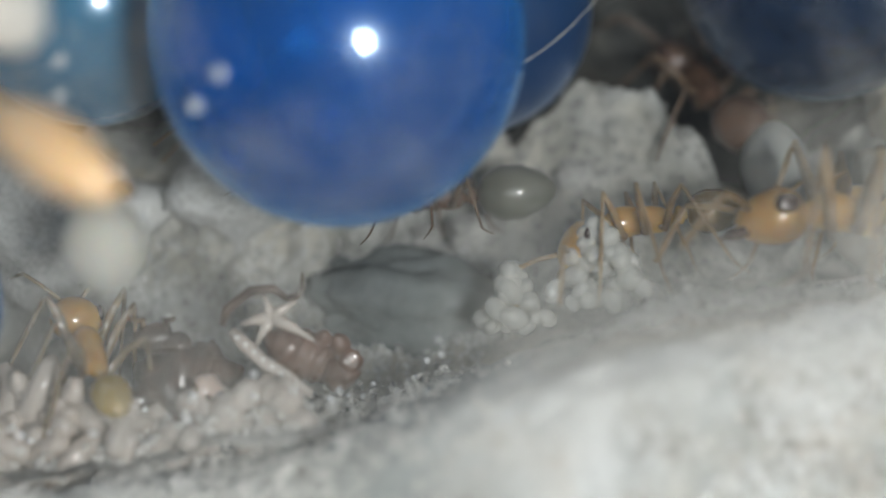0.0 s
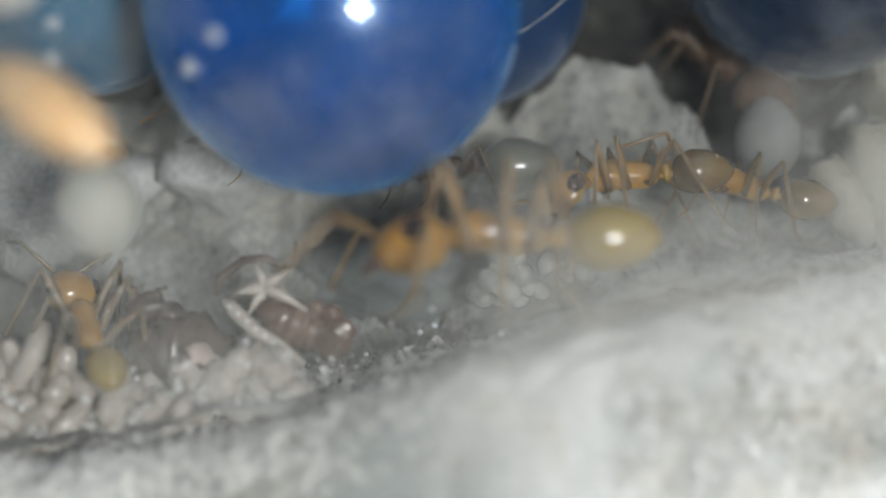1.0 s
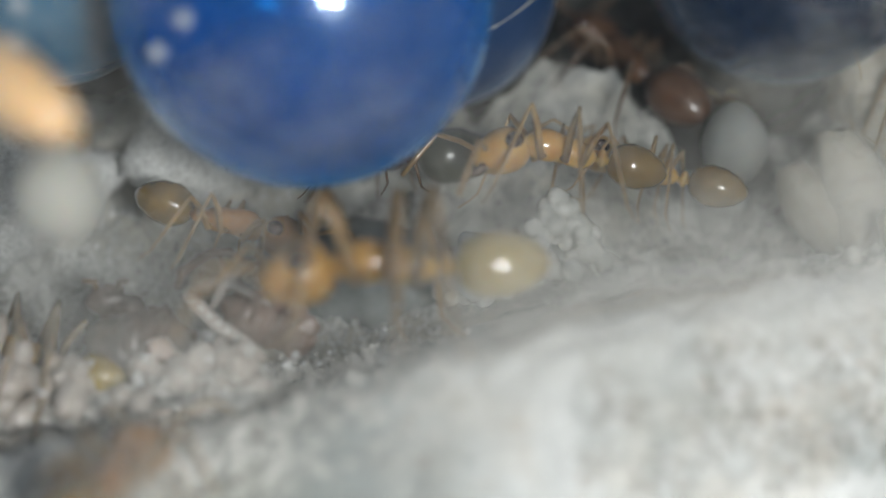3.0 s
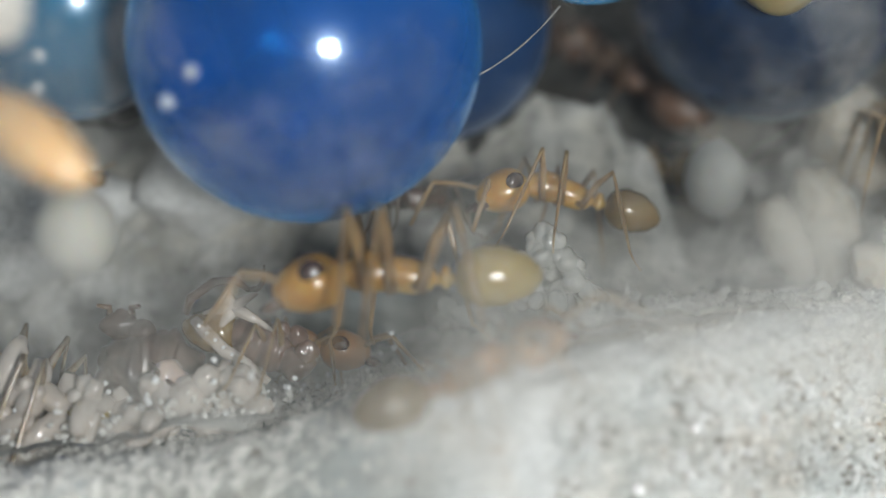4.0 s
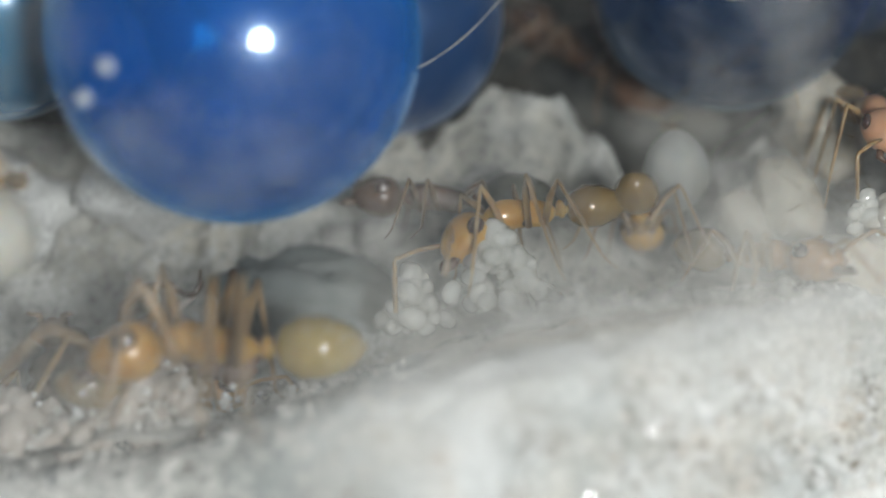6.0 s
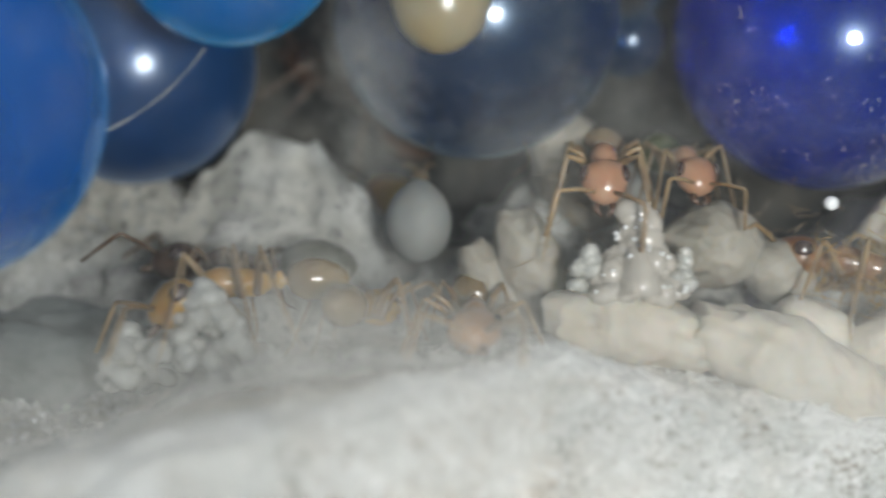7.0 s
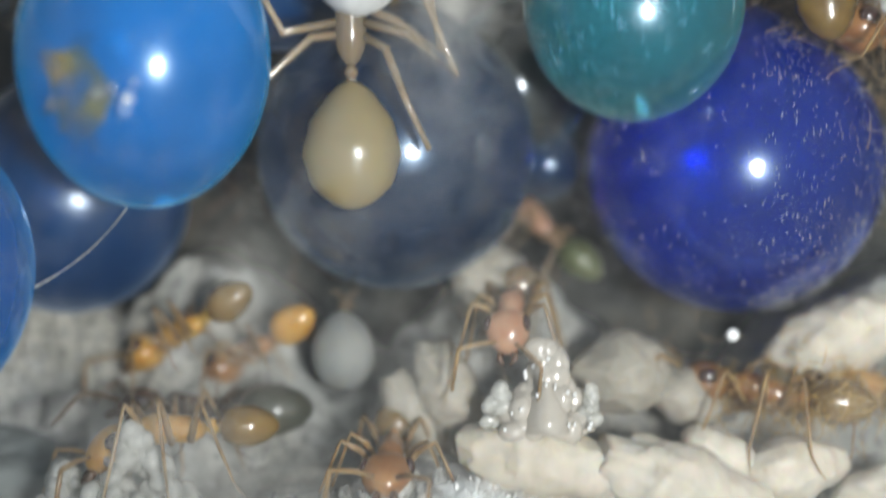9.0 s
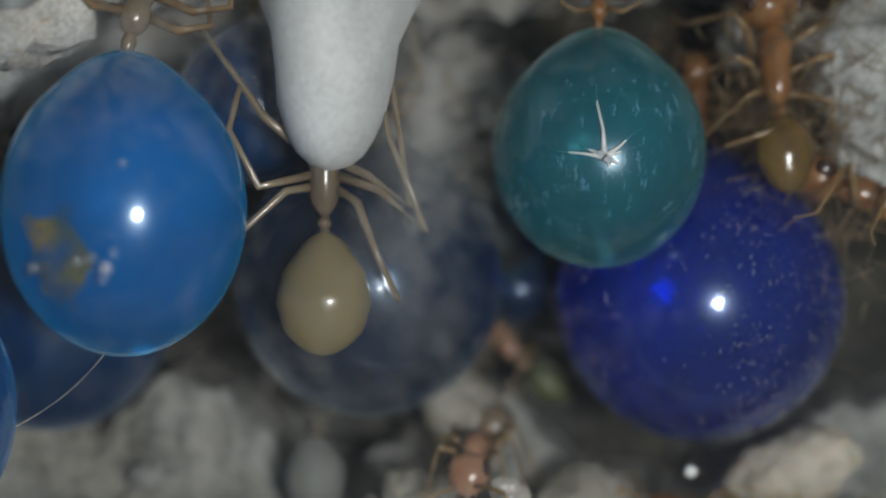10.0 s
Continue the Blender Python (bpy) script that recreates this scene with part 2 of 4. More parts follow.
# same silk greyed and darkened, the haze over the rear cocoons in its colour
COCOON_DIM = flesh("dim_cocoon_silk", (0.33, 0.30, 0.25), (0.20, 0.185, 0.15), 420, 0.6, 0.4, 0.0, 0.0)
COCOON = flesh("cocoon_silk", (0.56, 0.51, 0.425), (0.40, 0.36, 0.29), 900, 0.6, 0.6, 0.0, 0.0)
REMAINS = flesh("brown_remains", (0.15, 0.095, 0.07), (0.035, 0.024, 0.02), 900, 0.3, 0.0, 0.25)
FLY_BROWN = flesh("reddish_remains", (0.25, 0.145, 0.105), (0.10, 0.06, 0.045), 900, 0.3, 0.0, 0.3)
PINK = flesh("pinkish_remains", (0.56, 0.45, 0.39), (0.36, 0.27, 0.225), 900, 0.3, 0.4)
GRIT = plaster("brown_grit", (0.30, 0.20, 0.11), (0.11, 0.075, 0.04), (0.05, 0.04, 0.03))
MURK, _nd, _ln, _p = material("murky_plate")
_c = ramp(_nd, _ln, noise_node(_nd, _ln, 700, 4, 0.6).outputs[0], [(0.35, (0.05, 0.10, 0.10)), (0.55, (0.16, 0.15, 0.06)), (0.72, (0.34, 0.24, 0.08))])
_ln.new(_c.outputs[0], _p.inputs["Base Color"])
_ln.new(ramp(_nd, _ln, noise_node(_nd, _ln, 900, 4, 0.65).outputs[0], [(0.36, (0.0, 0.0, 0.0)), (0.6, (0.75, 0.75, 0.75))]).outputs[0], _p.inputs["Alpha"])
_p.inputs["Roughness"].default_value = 0.2
# near-white bead colour that gives the brightness of a wet glint
GLINT, _nd, _ln, _p = material("glint_white")
_p.inputs["Base Color"].default_value = (0.95, 0.95, 0.94, 1)
_p.inputs["Roughness"].default_value, _p.inputs["IOR"].default_value, _p.inputs["Transmission Weight"].default_value = 0.12, 1.45, 0.3
BEAD, _nd, _ln, _p = material("clear_bead")
_p.inputs["Base Color"].default_value = (0.9, 0.93, 0.95, 1)
_p.inputs["Roughness"].default_value, _p.inputs["IOR"].default_value, _p.inputs["Transmission Weight"].default_value = 0.2, 1.33, 0.72
WATER, _nd, _ln, _p = material("water")
_p.inputs["Base Color"].default_value = (0.9, 0.95, 1, 1)
_p.inputs["Roughness"].default_value, _p.inputs["IOR"].default_value, _p.inputs["Transmission Weight"].default_value = 0.03, 1.33, 0.9
# pale droplets, for condensation and for the haze drifts
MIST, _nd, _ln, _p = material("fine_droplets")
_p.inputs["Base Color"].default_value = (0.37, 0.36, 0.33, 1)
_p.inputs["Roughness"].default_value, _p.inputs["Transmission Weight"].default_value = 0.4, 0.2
GLASS, _nd, _ln, _p = material("pane_glass")  # thin clear glass: straight through, with a weak mirror
_t, _g, _m = _nd.new("ShaderNodeBsdfTransparent"), _nd.new("ShaderNodeBsdfGlossy"), _nd.new("ShaderNodeMixShader")
_t.inputs[0].default_value, _g.inputs["Roughness"].default_value, _m.inputs[0].default_value = (0.985, 1, 0.995, 1), 0.0, 0.012
_ln.new(_t.outputs[0], _m.inputs[1]), _ln.new(_g.outputs[0], _m.inputs[2])
_s, _d = _nd.new("ShaderNodeMixShader"), _nd.new("ShaderNodeBsdfDiffuse")  # uneven diffuse white mixed in as a faint haze
_d.inputs[0].default_value = (0.55, 0.6, 0.62, 1)
_k = ramp(_nd, _ln, noise_node(_nd, _ln, 130, 5, 0.6, stretch=(1, 1, 0.6)).outputs[0], [(0.35, (0.001, 0.001, 0.001)), (0.72, (0.008, 0.008, 0.008))])
_ln.new(_k.outputs[0], _s.inputs[0]), _ln.new(_m.outputs[0], _s.inputs[1]), _ln.new(_d.outputs[0], _s.inputs[2])
_ln.new(_s.outputs[0], _nd["Material Output"].inputs["Surface"])


# ---- mesh helpers, all in millimetres ----
def part(name, bm, mat, parent=None, label="", at=None):
    """Links a bmesh in millimetres as one smooth mesh object, under a thing or part."""
    bmesh.ops.scale(bm, vec=(MM, MM, MM), verts=bm.verts)
    me = bpy.data.meshes.new(name)
    bm.to_mesh(me)
    bm.free()
    me.materials.append(mat)
    me.polygons.foreach_set("use_smooth", [True] * len(me.polygons))
    ob = new(name, me)
    if parent:
        ob.parent = parent
    if at is not None:
        ob.matrix_basis = at
    if label:
        ob["label"] = label
    return ob


def mm(x, y, z, rx=0, ry=0, rz=0):
    return pose(x * MM, y * MM, z * MM, rx, ry, rz)


def blob(bm, c, r, rot=(0, 0, 0), u=20, v=12, lumps=0.0, freq=1.0):
    """An ellipsoid, if wanted with an uneven surface."""
    m = Matrix.LocRotScale(c, Euler([radians(a) for a in rot]), r if hasattr(r, "__len__") else (r, r, r))
    vs = bmesh.ops.create_uvsphere(bm, u_segments=u, v_segments=v, radius=1, matrix=m)["verts"]
    if lumps:
        mid = Vector(c)
        for q in vs:
            q.co += (q.co - mid) * lumps * noise.noise(q.co * freq + mid)
    return vs


def tube(bm, pts, radii, n=7):
    """A bent, tapered limb through the points."""
    rings = []
    pts = [Vector(p) for p in pts]
    for i, p in enumerate(pts):
        d = (pts[min(i + 1, len(pts) - 1)] - pts[max(i - 1, 0)]).normalized()
        a = d.orthogonal().normalized()
        b = d.cross(a)
        rings.append([bm.verts.new(p + (a * math.cos(k * math.tau / n) + b * math.sin(k * math.tau / n)) * radii[i]) for k in range(n)])
    for r1, r2 in zip(rings, rings[1:]):
        off = min(range(n), key=lambda o: sum((r1[k].co - r2[(k + o) % n].co).length for k in range(n)))
        for k in range(n):
            bm.faces.new((r1[k], r1[(k + 1) % n], r2[(k + 1 + off) % n], r2[(k + off) % n]))
    bm.faces.new(rings[0][::-1]), bm.faces.new(rings[-1])


def lathe(bm, profile, sy=1.0, sz=1.0, n=22):
    """A body of revolution about x from (x, radius) pairs."""
    rings = [[bm.verts.new((x, r * sy * math.cos(k * math.tau / n), r * sz * math.sin(k * math.tau / n))) for k in range(n)] for x, r in profile]
    for r1, r2 in zip(rings, rings[1:]):
        for k in range(n):
            bm.faces.new((r1[k], r2[k], r2[(k + 1) % n], r1[(k + 1) % n]))
    bm.faces.new(rings[0]), bm.faces.new(rings[-1][::-1])
    bmesh.ops.recalc_face_normals(bm, faces=bm.faces)


def sheet(name, xs, vs, f, mat, label, category):
    """A grid surface: f(x, v) gives the point in millimetres."""
    bm = bmesh.new()
    g = [[bm.verts.new(f(x, v)) for x in xs] for v in vs]
    for r1, r2 in zip(g, g[1:]):
        for k in range(len(xs) - 1):
            bm.faces.new((r1[k], r1[k + 1], r2[k + 1], r2[k]))
    return tagged(part(name, bm, mat), label, category, kind="structure")


def along(x, table):
    return float(np.interp(x, [a for a, _ in table], [b for _, b in table]))


def fbm(x, y, z, s, octaves=4):
    return noise.fractal(Vector((x, y, z)) / s, 0.8, 2.1, octaves)


# ---- the nest: plaster ledge, floor, slope, walls, roof and front pane ----
LEDGE_Y = [(-20, -5.6), (5, -5.6), (9, -4.6), (13.5, -2.6), (18.5, -1.5), (24, -1.2), (40, -1.2)]
LEDGE_Z = [(-20, -6.6), (-11, -6.3), (-5.6, -5.9), (-1.8, -4.5), (2.2, -3.3), (7.5, -2.3), (10, -1.75), (13.2, -1.35), (18.4, -2.3), (24, -3.6), (34, -5)]
FLOOR_Z = [(-20, -6.4), (-12, -6.0), (-7, -5.4), (-3, -4.9), (0, -4.2), (4, -2.4), (8, -1.8), (13, -1.6), (18, -1.9), (25, -2.6), (40, -3)]
SLOPE_Z = [(-22, 3.0), (-14, 3.6), (-8, 4.0), (-2, 4.2), (1.5, 3.4), (2.5, 3.9), (3.9, 5.3), (5.4, 4.8), (7.2, 3.8), (7.9, 2.4), (8.8, 0.2), (10, 0.4), (11.5, 2.4), (14, 4.6), (16, 4.4), (18, 2.6), (19.5, 1.2),
           (23, 1.0), (25, 3.0), (29, 4.4), (40, 4)]
ROOF_Z = [(-24, 14.5), (-2, 15.0), (2, 16.6), (8, 19), (40, 20)]


def ledge_point(x, v):
    yf, zt = along(x, LEDGE_Y), along(x, LEDGE_Z)
    if v < 0.55:
        y, z = yf - 0.6 + 0.6 * (v / 0.55) ** 3, -15 + (zt - 0.9 + 15) * (v / 0.55) ** 0.6
    elif v < 0.78:
        a = (v - 0.55) / 0.23 * math.pi / 2
        y, z = yf + 1.3 * (1 - math.cos(a)), zt - 0.9 + 0.9 * math.sin(a)
    else:
        k = (v - 0.78) / 0.22
        y, z = yf + 1.3 + 4.5 * k, zt + 0.25 * k
    n = fbm(x, y, z, 1.6)
    g = fbm(x + 40, y, z, 0.5, 3)
    return x, y - 0.22 * n - 0.06 * g, z + 0.24 * n + 0.08 * g


def floor_point(x, y):
    return x, y, along(x, FLOOR_Z) + max(0, y - 1.5) * 0.35 + 0.35 * fbm(x, y, 3, 2.2)


def floor_sheet(x, v):
    y = along(x, LEDGE_Y) + 1.6
    return floor_point(x, y + (12 - y) * v)


def slope_point(x, v):
    top = along(x, SLOPE_Z)
    low = along(x, FLOOR_Z) - 0.6
    y = 1.8 + 4.6 * v ** 0.8
    if v > 0.86:
        y += (v - 0.86) * 40
    z = low + (top - low) * min(1, v / 0.86)
    n = fbm(x, v * 6, 7, 2.0, 5)
    return x, y - 0.9 * n - 0.22 * fbm(x * 0.5, v * 14, 17, 0.6, 4), z + 0.6 * fbm(x, v * 5, 11, 1.2)


def wall_point(x, z):
    a, b = min(1, max(0, (x - 22.5) / 5)), min(1, max(0, (z - 9) / 3))  # it bulges out high on one side
    return x, 10.5 + 1.6 * fbm(x, 1, z, 4, 5) - 7.5 * a * a * (3 - 2 * a) * b * b * (3 - 2 * b) + 0.4 * fbm(x, 4, z, 1.1, 4), z


def roof_point(x, y):
    return x, y, along(x, ROOF_Z) + 1.2 * fbm(x, y, 5, 3, 5) - max(0, -4 - y) * 0.1


def span(a, b, step):
    return [a + (b - a) * i / round((b - a) / step) for i in range(round((b - a) / step) + 1)]


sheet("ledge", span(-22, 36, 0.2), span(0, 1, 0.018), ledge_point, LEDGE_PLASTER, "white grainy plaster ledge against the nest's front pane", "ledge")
sheet("floor", span(-24, 38, 0.3), span(0, 1, 0.02), floor_sheet, GREY_PLASTER, "damp grey plaster floor of the ant nest", "floor")
sheet("slope", span(-24, 38, 0.16), span(0, 1, 0.0125), slope_point, GREY_PLASTER, "rough pale grey plaster slope behind the ants", "rock slope")
sheet("wall_back", span(-24, 38, 0.25), span(-4, 24, 0.25), wall_point, WALL_PLASTER, "mouldy plaster back wall of the nest, darkened as if in shade", "wall")
sheet("ceiling", span(-24, 38, 0.5), span(-9, 13, 0.5), roof_point, WHITE_PLASTER, "white rough plaster nest roof", "ceiling")


def wall_end(name, x):
    bm = bmesh.new()
    g = [[bm.verts.new((x + 0.8 * fbm(0, y, z, 3), y, z)) for y in span(-9, 13, 1)] for z in span(-15, 22, 1)]
    for r1, r2 in zip(g, g[1:]):
        for k in range(len(r1) - 1):
            bm.faces.new((r1[k], r1[k + 1], r2[k + 1], r2[k]))
    tagged(part(name, bm, GREY_PLASTER), "grey plaster end wall of the nest", "wall", kind="structure")


wall_end("wall_left", -23)
wall_end("wall_right", 37)


# ---- ants ----
def body_profile(length, radius, steps=18, ridges=4, tip=0.78):
    """Gaster outline with faint ring ridges, from the waist backwards (towards -x)."""
    out = []
    for i in range(steps + 1):
        s = (1 - math.cos(math.pi * i / steps)) / 2
        r = radius * math.sin(math.pi * s ** tip) ** 0.5 if 0 < s < 1 else 0.02
        r *= 1 + 0.025 * math.sin(s * ridges * math.tau)
        out.append((-length * s, max(r, 0.02)))
    return out


def ant(name, label, at, size=1.0, skin=AMBER, gaster=HONEY, leg=LEG, gaster_size=1.0, head_turn=(0, 0, 0), gaster_turn=(0, 0, 0),
        spread=1.0, seed=0, high=1.0, category="ant", group="", antennae=(20, -20), foot=-1.15, reaches=(1.0, 0.1, -0.95), limb=1.0, stout=1.0, poses=(), pear=0.78, slim=1.0, head_size=1.25):
    """An ant some 5 mm long at size 1: +x ahead, z up, the origin in the thorax. Legs and feelers turn about their roots."""
    rnd = random.Random(seed)
    thing = new(name)
    thing.matrix_basis = at
    tagged(thing, label, category, group)
    S = size

    def put(nm, bm, mat, parent, m, lab=""):
        bmesh.ops.scale(bm, vec=(S, S, S), verts=bm.verts)
        return part(nm, bm, mat, parent, lab, m)

    def loc(x, y, z, rx=0, ry=0, rz=0):
        return mm(x * S, y * S, z * S, rx, ry, rz)

    bm = bmesh.new()
    lathe(bm, [(1.2, 0.12), (1.08, 0.2), (0.95, 0.3), (0.78, 0.38), (0.58, 0.41), (0.4, 0.4), (0.24, 0.37), (0.1, 0.355), (-0.08, 0.36), (-0.28, 0.36),
               (-0.48, 0.31), (-0.64, 0.22), (-0.76, 0.1)], 0.88, 1.0, 18)
    for q in bm.verts:
        q.co.z += 0.07 * math.cos((q.co.x - 0.55) * 2.6)
    put("thorax", bm, skin, thing, loc(0, 0, 0))
    bm = bmesh.new()
    blob(bm, (-0.92, 0, -0.06), (0.13, 0.15, 0.24), u=14, v=10)
    tube(bm, [(-0.72, 0, -0.12), (-0.95, 0, -0.14), (-1.15, 0, -0.08)], [0.09, 0.1, 0.09])
    put("waist", bm, skin, thing, loc(0, 0, 0))
    bm = bmesh.new()
    lathe(bm, body_profile(1.75 * gaster_size, 0.66 * gaster_size * slim, tip=pear), 1.0, 0.95)
    put("gaster", bm, gaster, thing, loc(-1.08, 0, -0.05, *gaster_turn))
    # head
    bm = bmesh.new()
    lathe(bm, [(0.0, 0.12), (0.05, 0.27), (0.14, 0.44), (0.28, 0.54), (0.46, 0.57), (0.64, 0.54), (0.82, 0.47), (0.98, 0.36), (1.1, 0.22), (1.15, 0.08)], 1.0, 0.82, 20)
    head = put("head", bm, skin, thing, loc(1.1, 0, 0.05, *head_turn) @ Matrix.Scale(head_size, 4))
    for s in (1, -1):
        bm = bmesh.new()
        blob(bm, (0, 0, 0), (0.22, 0.12, 0.19), (0, 0, s * 8), u=12, v=8)
        put("eye", bm, EYE, head, loc(0.42, s * 0.47, 0.17), "glossy dark eye")
        bm = bmesh.new()
        tube(bm, [(0, 0, 0), (0.2, s * 0.04, -0.04), (0.36, -s * 0.1, -0.06)], [0.1, 0.09, 0.03])
        put("mandible", bm, RED_BROWN if skin is not RED_BROWN else DARK_LEG, head, loc(1.05, s * 0.16, -0.1))
        bm = bmesh.new()
        a = antennae[0 if s > 0 else 1] + rnd.uniform(-8, 8)
        tube(bm, [(0, 0, 0), (0.35, s * 0.32, 0.25), (0.75, s * 0.62, 0.42), (0.82, s * 0.64, 0.38), (1.15, s * 0.55, 0.12), (1.6, s * 0.42, -0.25)],
             [0.05, 0.055, 0.05, 0.05, 0.055, 0.045], 6)
        put("antenna", bm, leg, head, loc(0.92, s * 0.16, 0.16, 0, 0, a))
    # legs
    for pts in poses:  # legs held in a pose of their own
        bm = bmesh.new()
        root = Vector(pts[0])
        line = [Vector(q) - root for q in pts]
        tube(bm, line, [stout * k for k in (0.09, 0.075, 0.06, 0.05, 0.03)[:len(line)]], 7)
        put("leg", bm, leg, thing, loc(*root))
    for x, reach in zip((0.62, 0.12, -0.32), reaches if not poses else ()):
        for s in (1, -1):
            j = lambda k: rnd.uniform(-k, k)
            w = spread * (1 + j(0.12))
            knee = Vector((reach * 0.55 + j(0.1), s * 0.85 * w, (0.75 + j(0.15)) * high))
            ankle = Vector((reach * 1.05 + j(0.15), s * 1.4 * w, foot * 0.62 + j(0.08)))
            toe = Vector((reach * 1.4 + j(0.15), s * 1.6 * w, foot + 0.2))
            knee, ankle, toe = knee * limb, ankle * limb, toe * limb
            bm = bmesh.new()
            tube(bm, [(0, 0, 0), (0.05 * reach, s * 0.16, -0.12), knee * 0.55 + Vector((0, 0, 0.04)), knee, knee + (ankle - knee) * 0.08, knee + (ankle - knee) * 0.6, ankle,
                      (ankle + toe) / 2 + Vector((0, 0, -0.03)), toe],
                 [stout * k for k in (0.1, 0.09, 0.095, 0.055, 0.045, 0.052, 0.034, 0.024, 0.018)], 7)
            put("leg", bm, leg, thing, loc(x, s * 0.2, -0.2))
    return thing


def replete(name, label, c, r, mat, squash=(1, 1, 1), tilt=(0, 0, 0), skin=AMBER, body_turn=0, plate=None, size=1.0, lean=(0, 0), legs=True):
    """A swollen storage ant hanging from the roof: a ball of dyed syrup with its small body above. c, r: the ball."""
    thing = new(name)
    thing.matrix_basis = mm(*c)
    tagged(thing, label, "storage ant", "swollen storage ants")
    bm = bmesh.new()
    vs = bmesh.ops.create_icosphere(bm, subdivisions=5, radius=r)["verts"]
    shape = Matrix.LocRotScale(None, Euler([radians(a) for a in tilt]), Vector(squash))
    for q in vs:
        q.co = shape @ q.co
    for q in vs:  # drawn out to the waist at the top
        s = max(0, q.co.z / (r * squash[2]) - 0.75) / 0.25
        q.co.z += s * s * 0.10 * r
    part("gaster", bm, mat, thing)
    top = r * squash[2] * 1.06
    S = size
    turn = pose(0, 0, 0, 0, 0, body_turn) @ pose(0, 0, 0, lean[0], lean[1], 0)
    up = mm(0, 0, top) @ turn
    bm = bmesh.new()
    blob(bm, (0, 0, 0.25 * S), (0.16 * S, 0.16 * S, 0.3 * S), u=12, v=8)
    part("waist", bm, skin, thing, "", up)
    bm = bmesh.new()
    blob(bm, (0, 0, 0.85 * S), (0.32 * S, 0.32 * S, 0.45 * S))
    blob(bm, (0, 0, 1.35 * S), (0.3 * S, 0.3 * S, 0.42 * S))
    blob(bm, (0, 0, 1.85 * S), (0.38 * S, 0.38 * S, 0.48 * S))
    part("thorax", bm, skin, thing, "", up)
    bm = bmesh.new()
    blob(bm, (0, 0.1 * S, 2.7 * S), (0.52 * S, 0.42 * S, 0.6 * S))
    head = part("head", bm, skin, thing, "", up)
    for s in (1, -1):
        bm = bmesh.new()
        blob(bm, (s * 0.45 * S, -0.1 * S, 2.65 * S), (0.09 * S, 0.13 * S, 0.16 * S), u=10, v=8)
        part("eye", bm, EYE, head)
        bm = bmesh.new()
        tube(bm, [(s * 0.15 * S, -0.25 * S, 3.0 * S), (s * 0.7 * S, -0.6 * S, 3.3 * S), (s * 0.9 * S, -0.5 * S, 2.6 * S)], [0.05 * S, 0.05 * S, 0.035 * S], 6)
        part("antenna", bm, LEG, head)
        for z, out, rise in ((0.9, 1.5, 1.2), (1.4, 1.8, 1.9), (1.9, 1.6, 2.5)) if legs else ():
            bm = bmesh.new()
            tube(bm, [(s * 0.2 * S, 0, z * S), (s * out * 0.6 * S, -0.5 * S, (z - 0.2) * S), (s * out * S, -0.6 * S, (z + 0.1) * S),
                      (s * out * 0.95 * S, 0.2 * S, (z + rise * 0.6) * S), (s * out * 0.8 * S, 0.5 * S, (z + rise) * S)],
                 [0.11 * S, 0.1 * S, 0.07 * S, 0.06 * S, 0.03 * S], 6)
            part("leg", bm, LEG, thing, "", up)
    if plate:  # a horny plate stretched over the skin: direction and half-angle
        az, el, half = plate
        d = Vector((math.cos(radians(el)) * math.sin(radians(az)), -math.cos(radians(el)) * math.cos(radians(az)), math.sin(radians(el))))
        bm = bmesh.new()
        vs = bmesh.ops.create_uvsphere(bm, u_segments=200, v_segments=120, radius=1)["verts"]
        bmesh.ops.delete(bm, geom=[q for q in vs if q.co.angle(d) > radians(half) * (0.85 + 0.5 * noise.fractal(q.co * 3, 0.9, 2, 4))], context="VERTS")
        for q in bm.verts:
            q.co = Vector((q.co.x * r * squash[0], q.co.y * r * squash[1], q.co.z * r * squash[2])) * 1.008
        part("plate", bm, MURK, thing, "olive amber horny plate")
    return thing


# swollen storage ants, from the front one to those behind
replete("replete", "deep blue swollen storage ant hanging near the pane", (-3.29, -3.5, 5.16), 4.81, BLUE, skin=ORANGE)
replete("replete", "blue swollen storage ant low by the pane", (-15.75, -5.0, -1.55), 3.9, BLUE, skin=ORANGE)
replete("replete", "bright blue swollen storage ant with an amber plate", (4.55, -2.6, 10.92), 3.45, CYAN, (1, 1, 1.22), plate=(-18, -20, 24), skin=PALE_AMBER, body_turn=20, size=1.35, lean=(0, 14))
replete("replete", "teal swollen storage ant with glints, hanging", (18.48, 0.2, 12.8), 3.3, TEAL, (1, 0.9, 1.08), skin=ORANGE, size=0.8)
replete("replete", "royal blue dusty swollen storage ant", (22.4, 4.2, 8.15), 4.85, ROYAL, skin=ORANGE)
replete("replete", "dusty dark blue swollen storage ant at the back", (11.2, 3.6, 8.75), 4.55, BLUE_DUSTY, skin=AMBER)
replete("replete", "dark blue swollen storage ant against the slope", (0.13, 4.98, 7.41), 3.95, BLUE_BACK, skin=AMBER)
replete("replete", "teal blue swollen storage ant, pale and blurred", (-11.2, 1.0, 7.2), 3.7, TEAL_DEEP, skin=AMBER)
replete("replete", "blue storage ant high up behind the pale ant", (7.4, 3.2, 14.6), 2.6, BLUE_BACK, skin=AMBER, size=0.8)
replete("replete", "small dark blue swollen storage ant", (16.4, 6.4, 8.4), 1.25, BLUE_DUSTY, skin=AMBER, size=0.6)
replete("replete", "olive swollen storage ant, dark and dull", (15.2, 6.2, 11.2), 2.7, OLIVE, skin=AMBER, size=0.8)


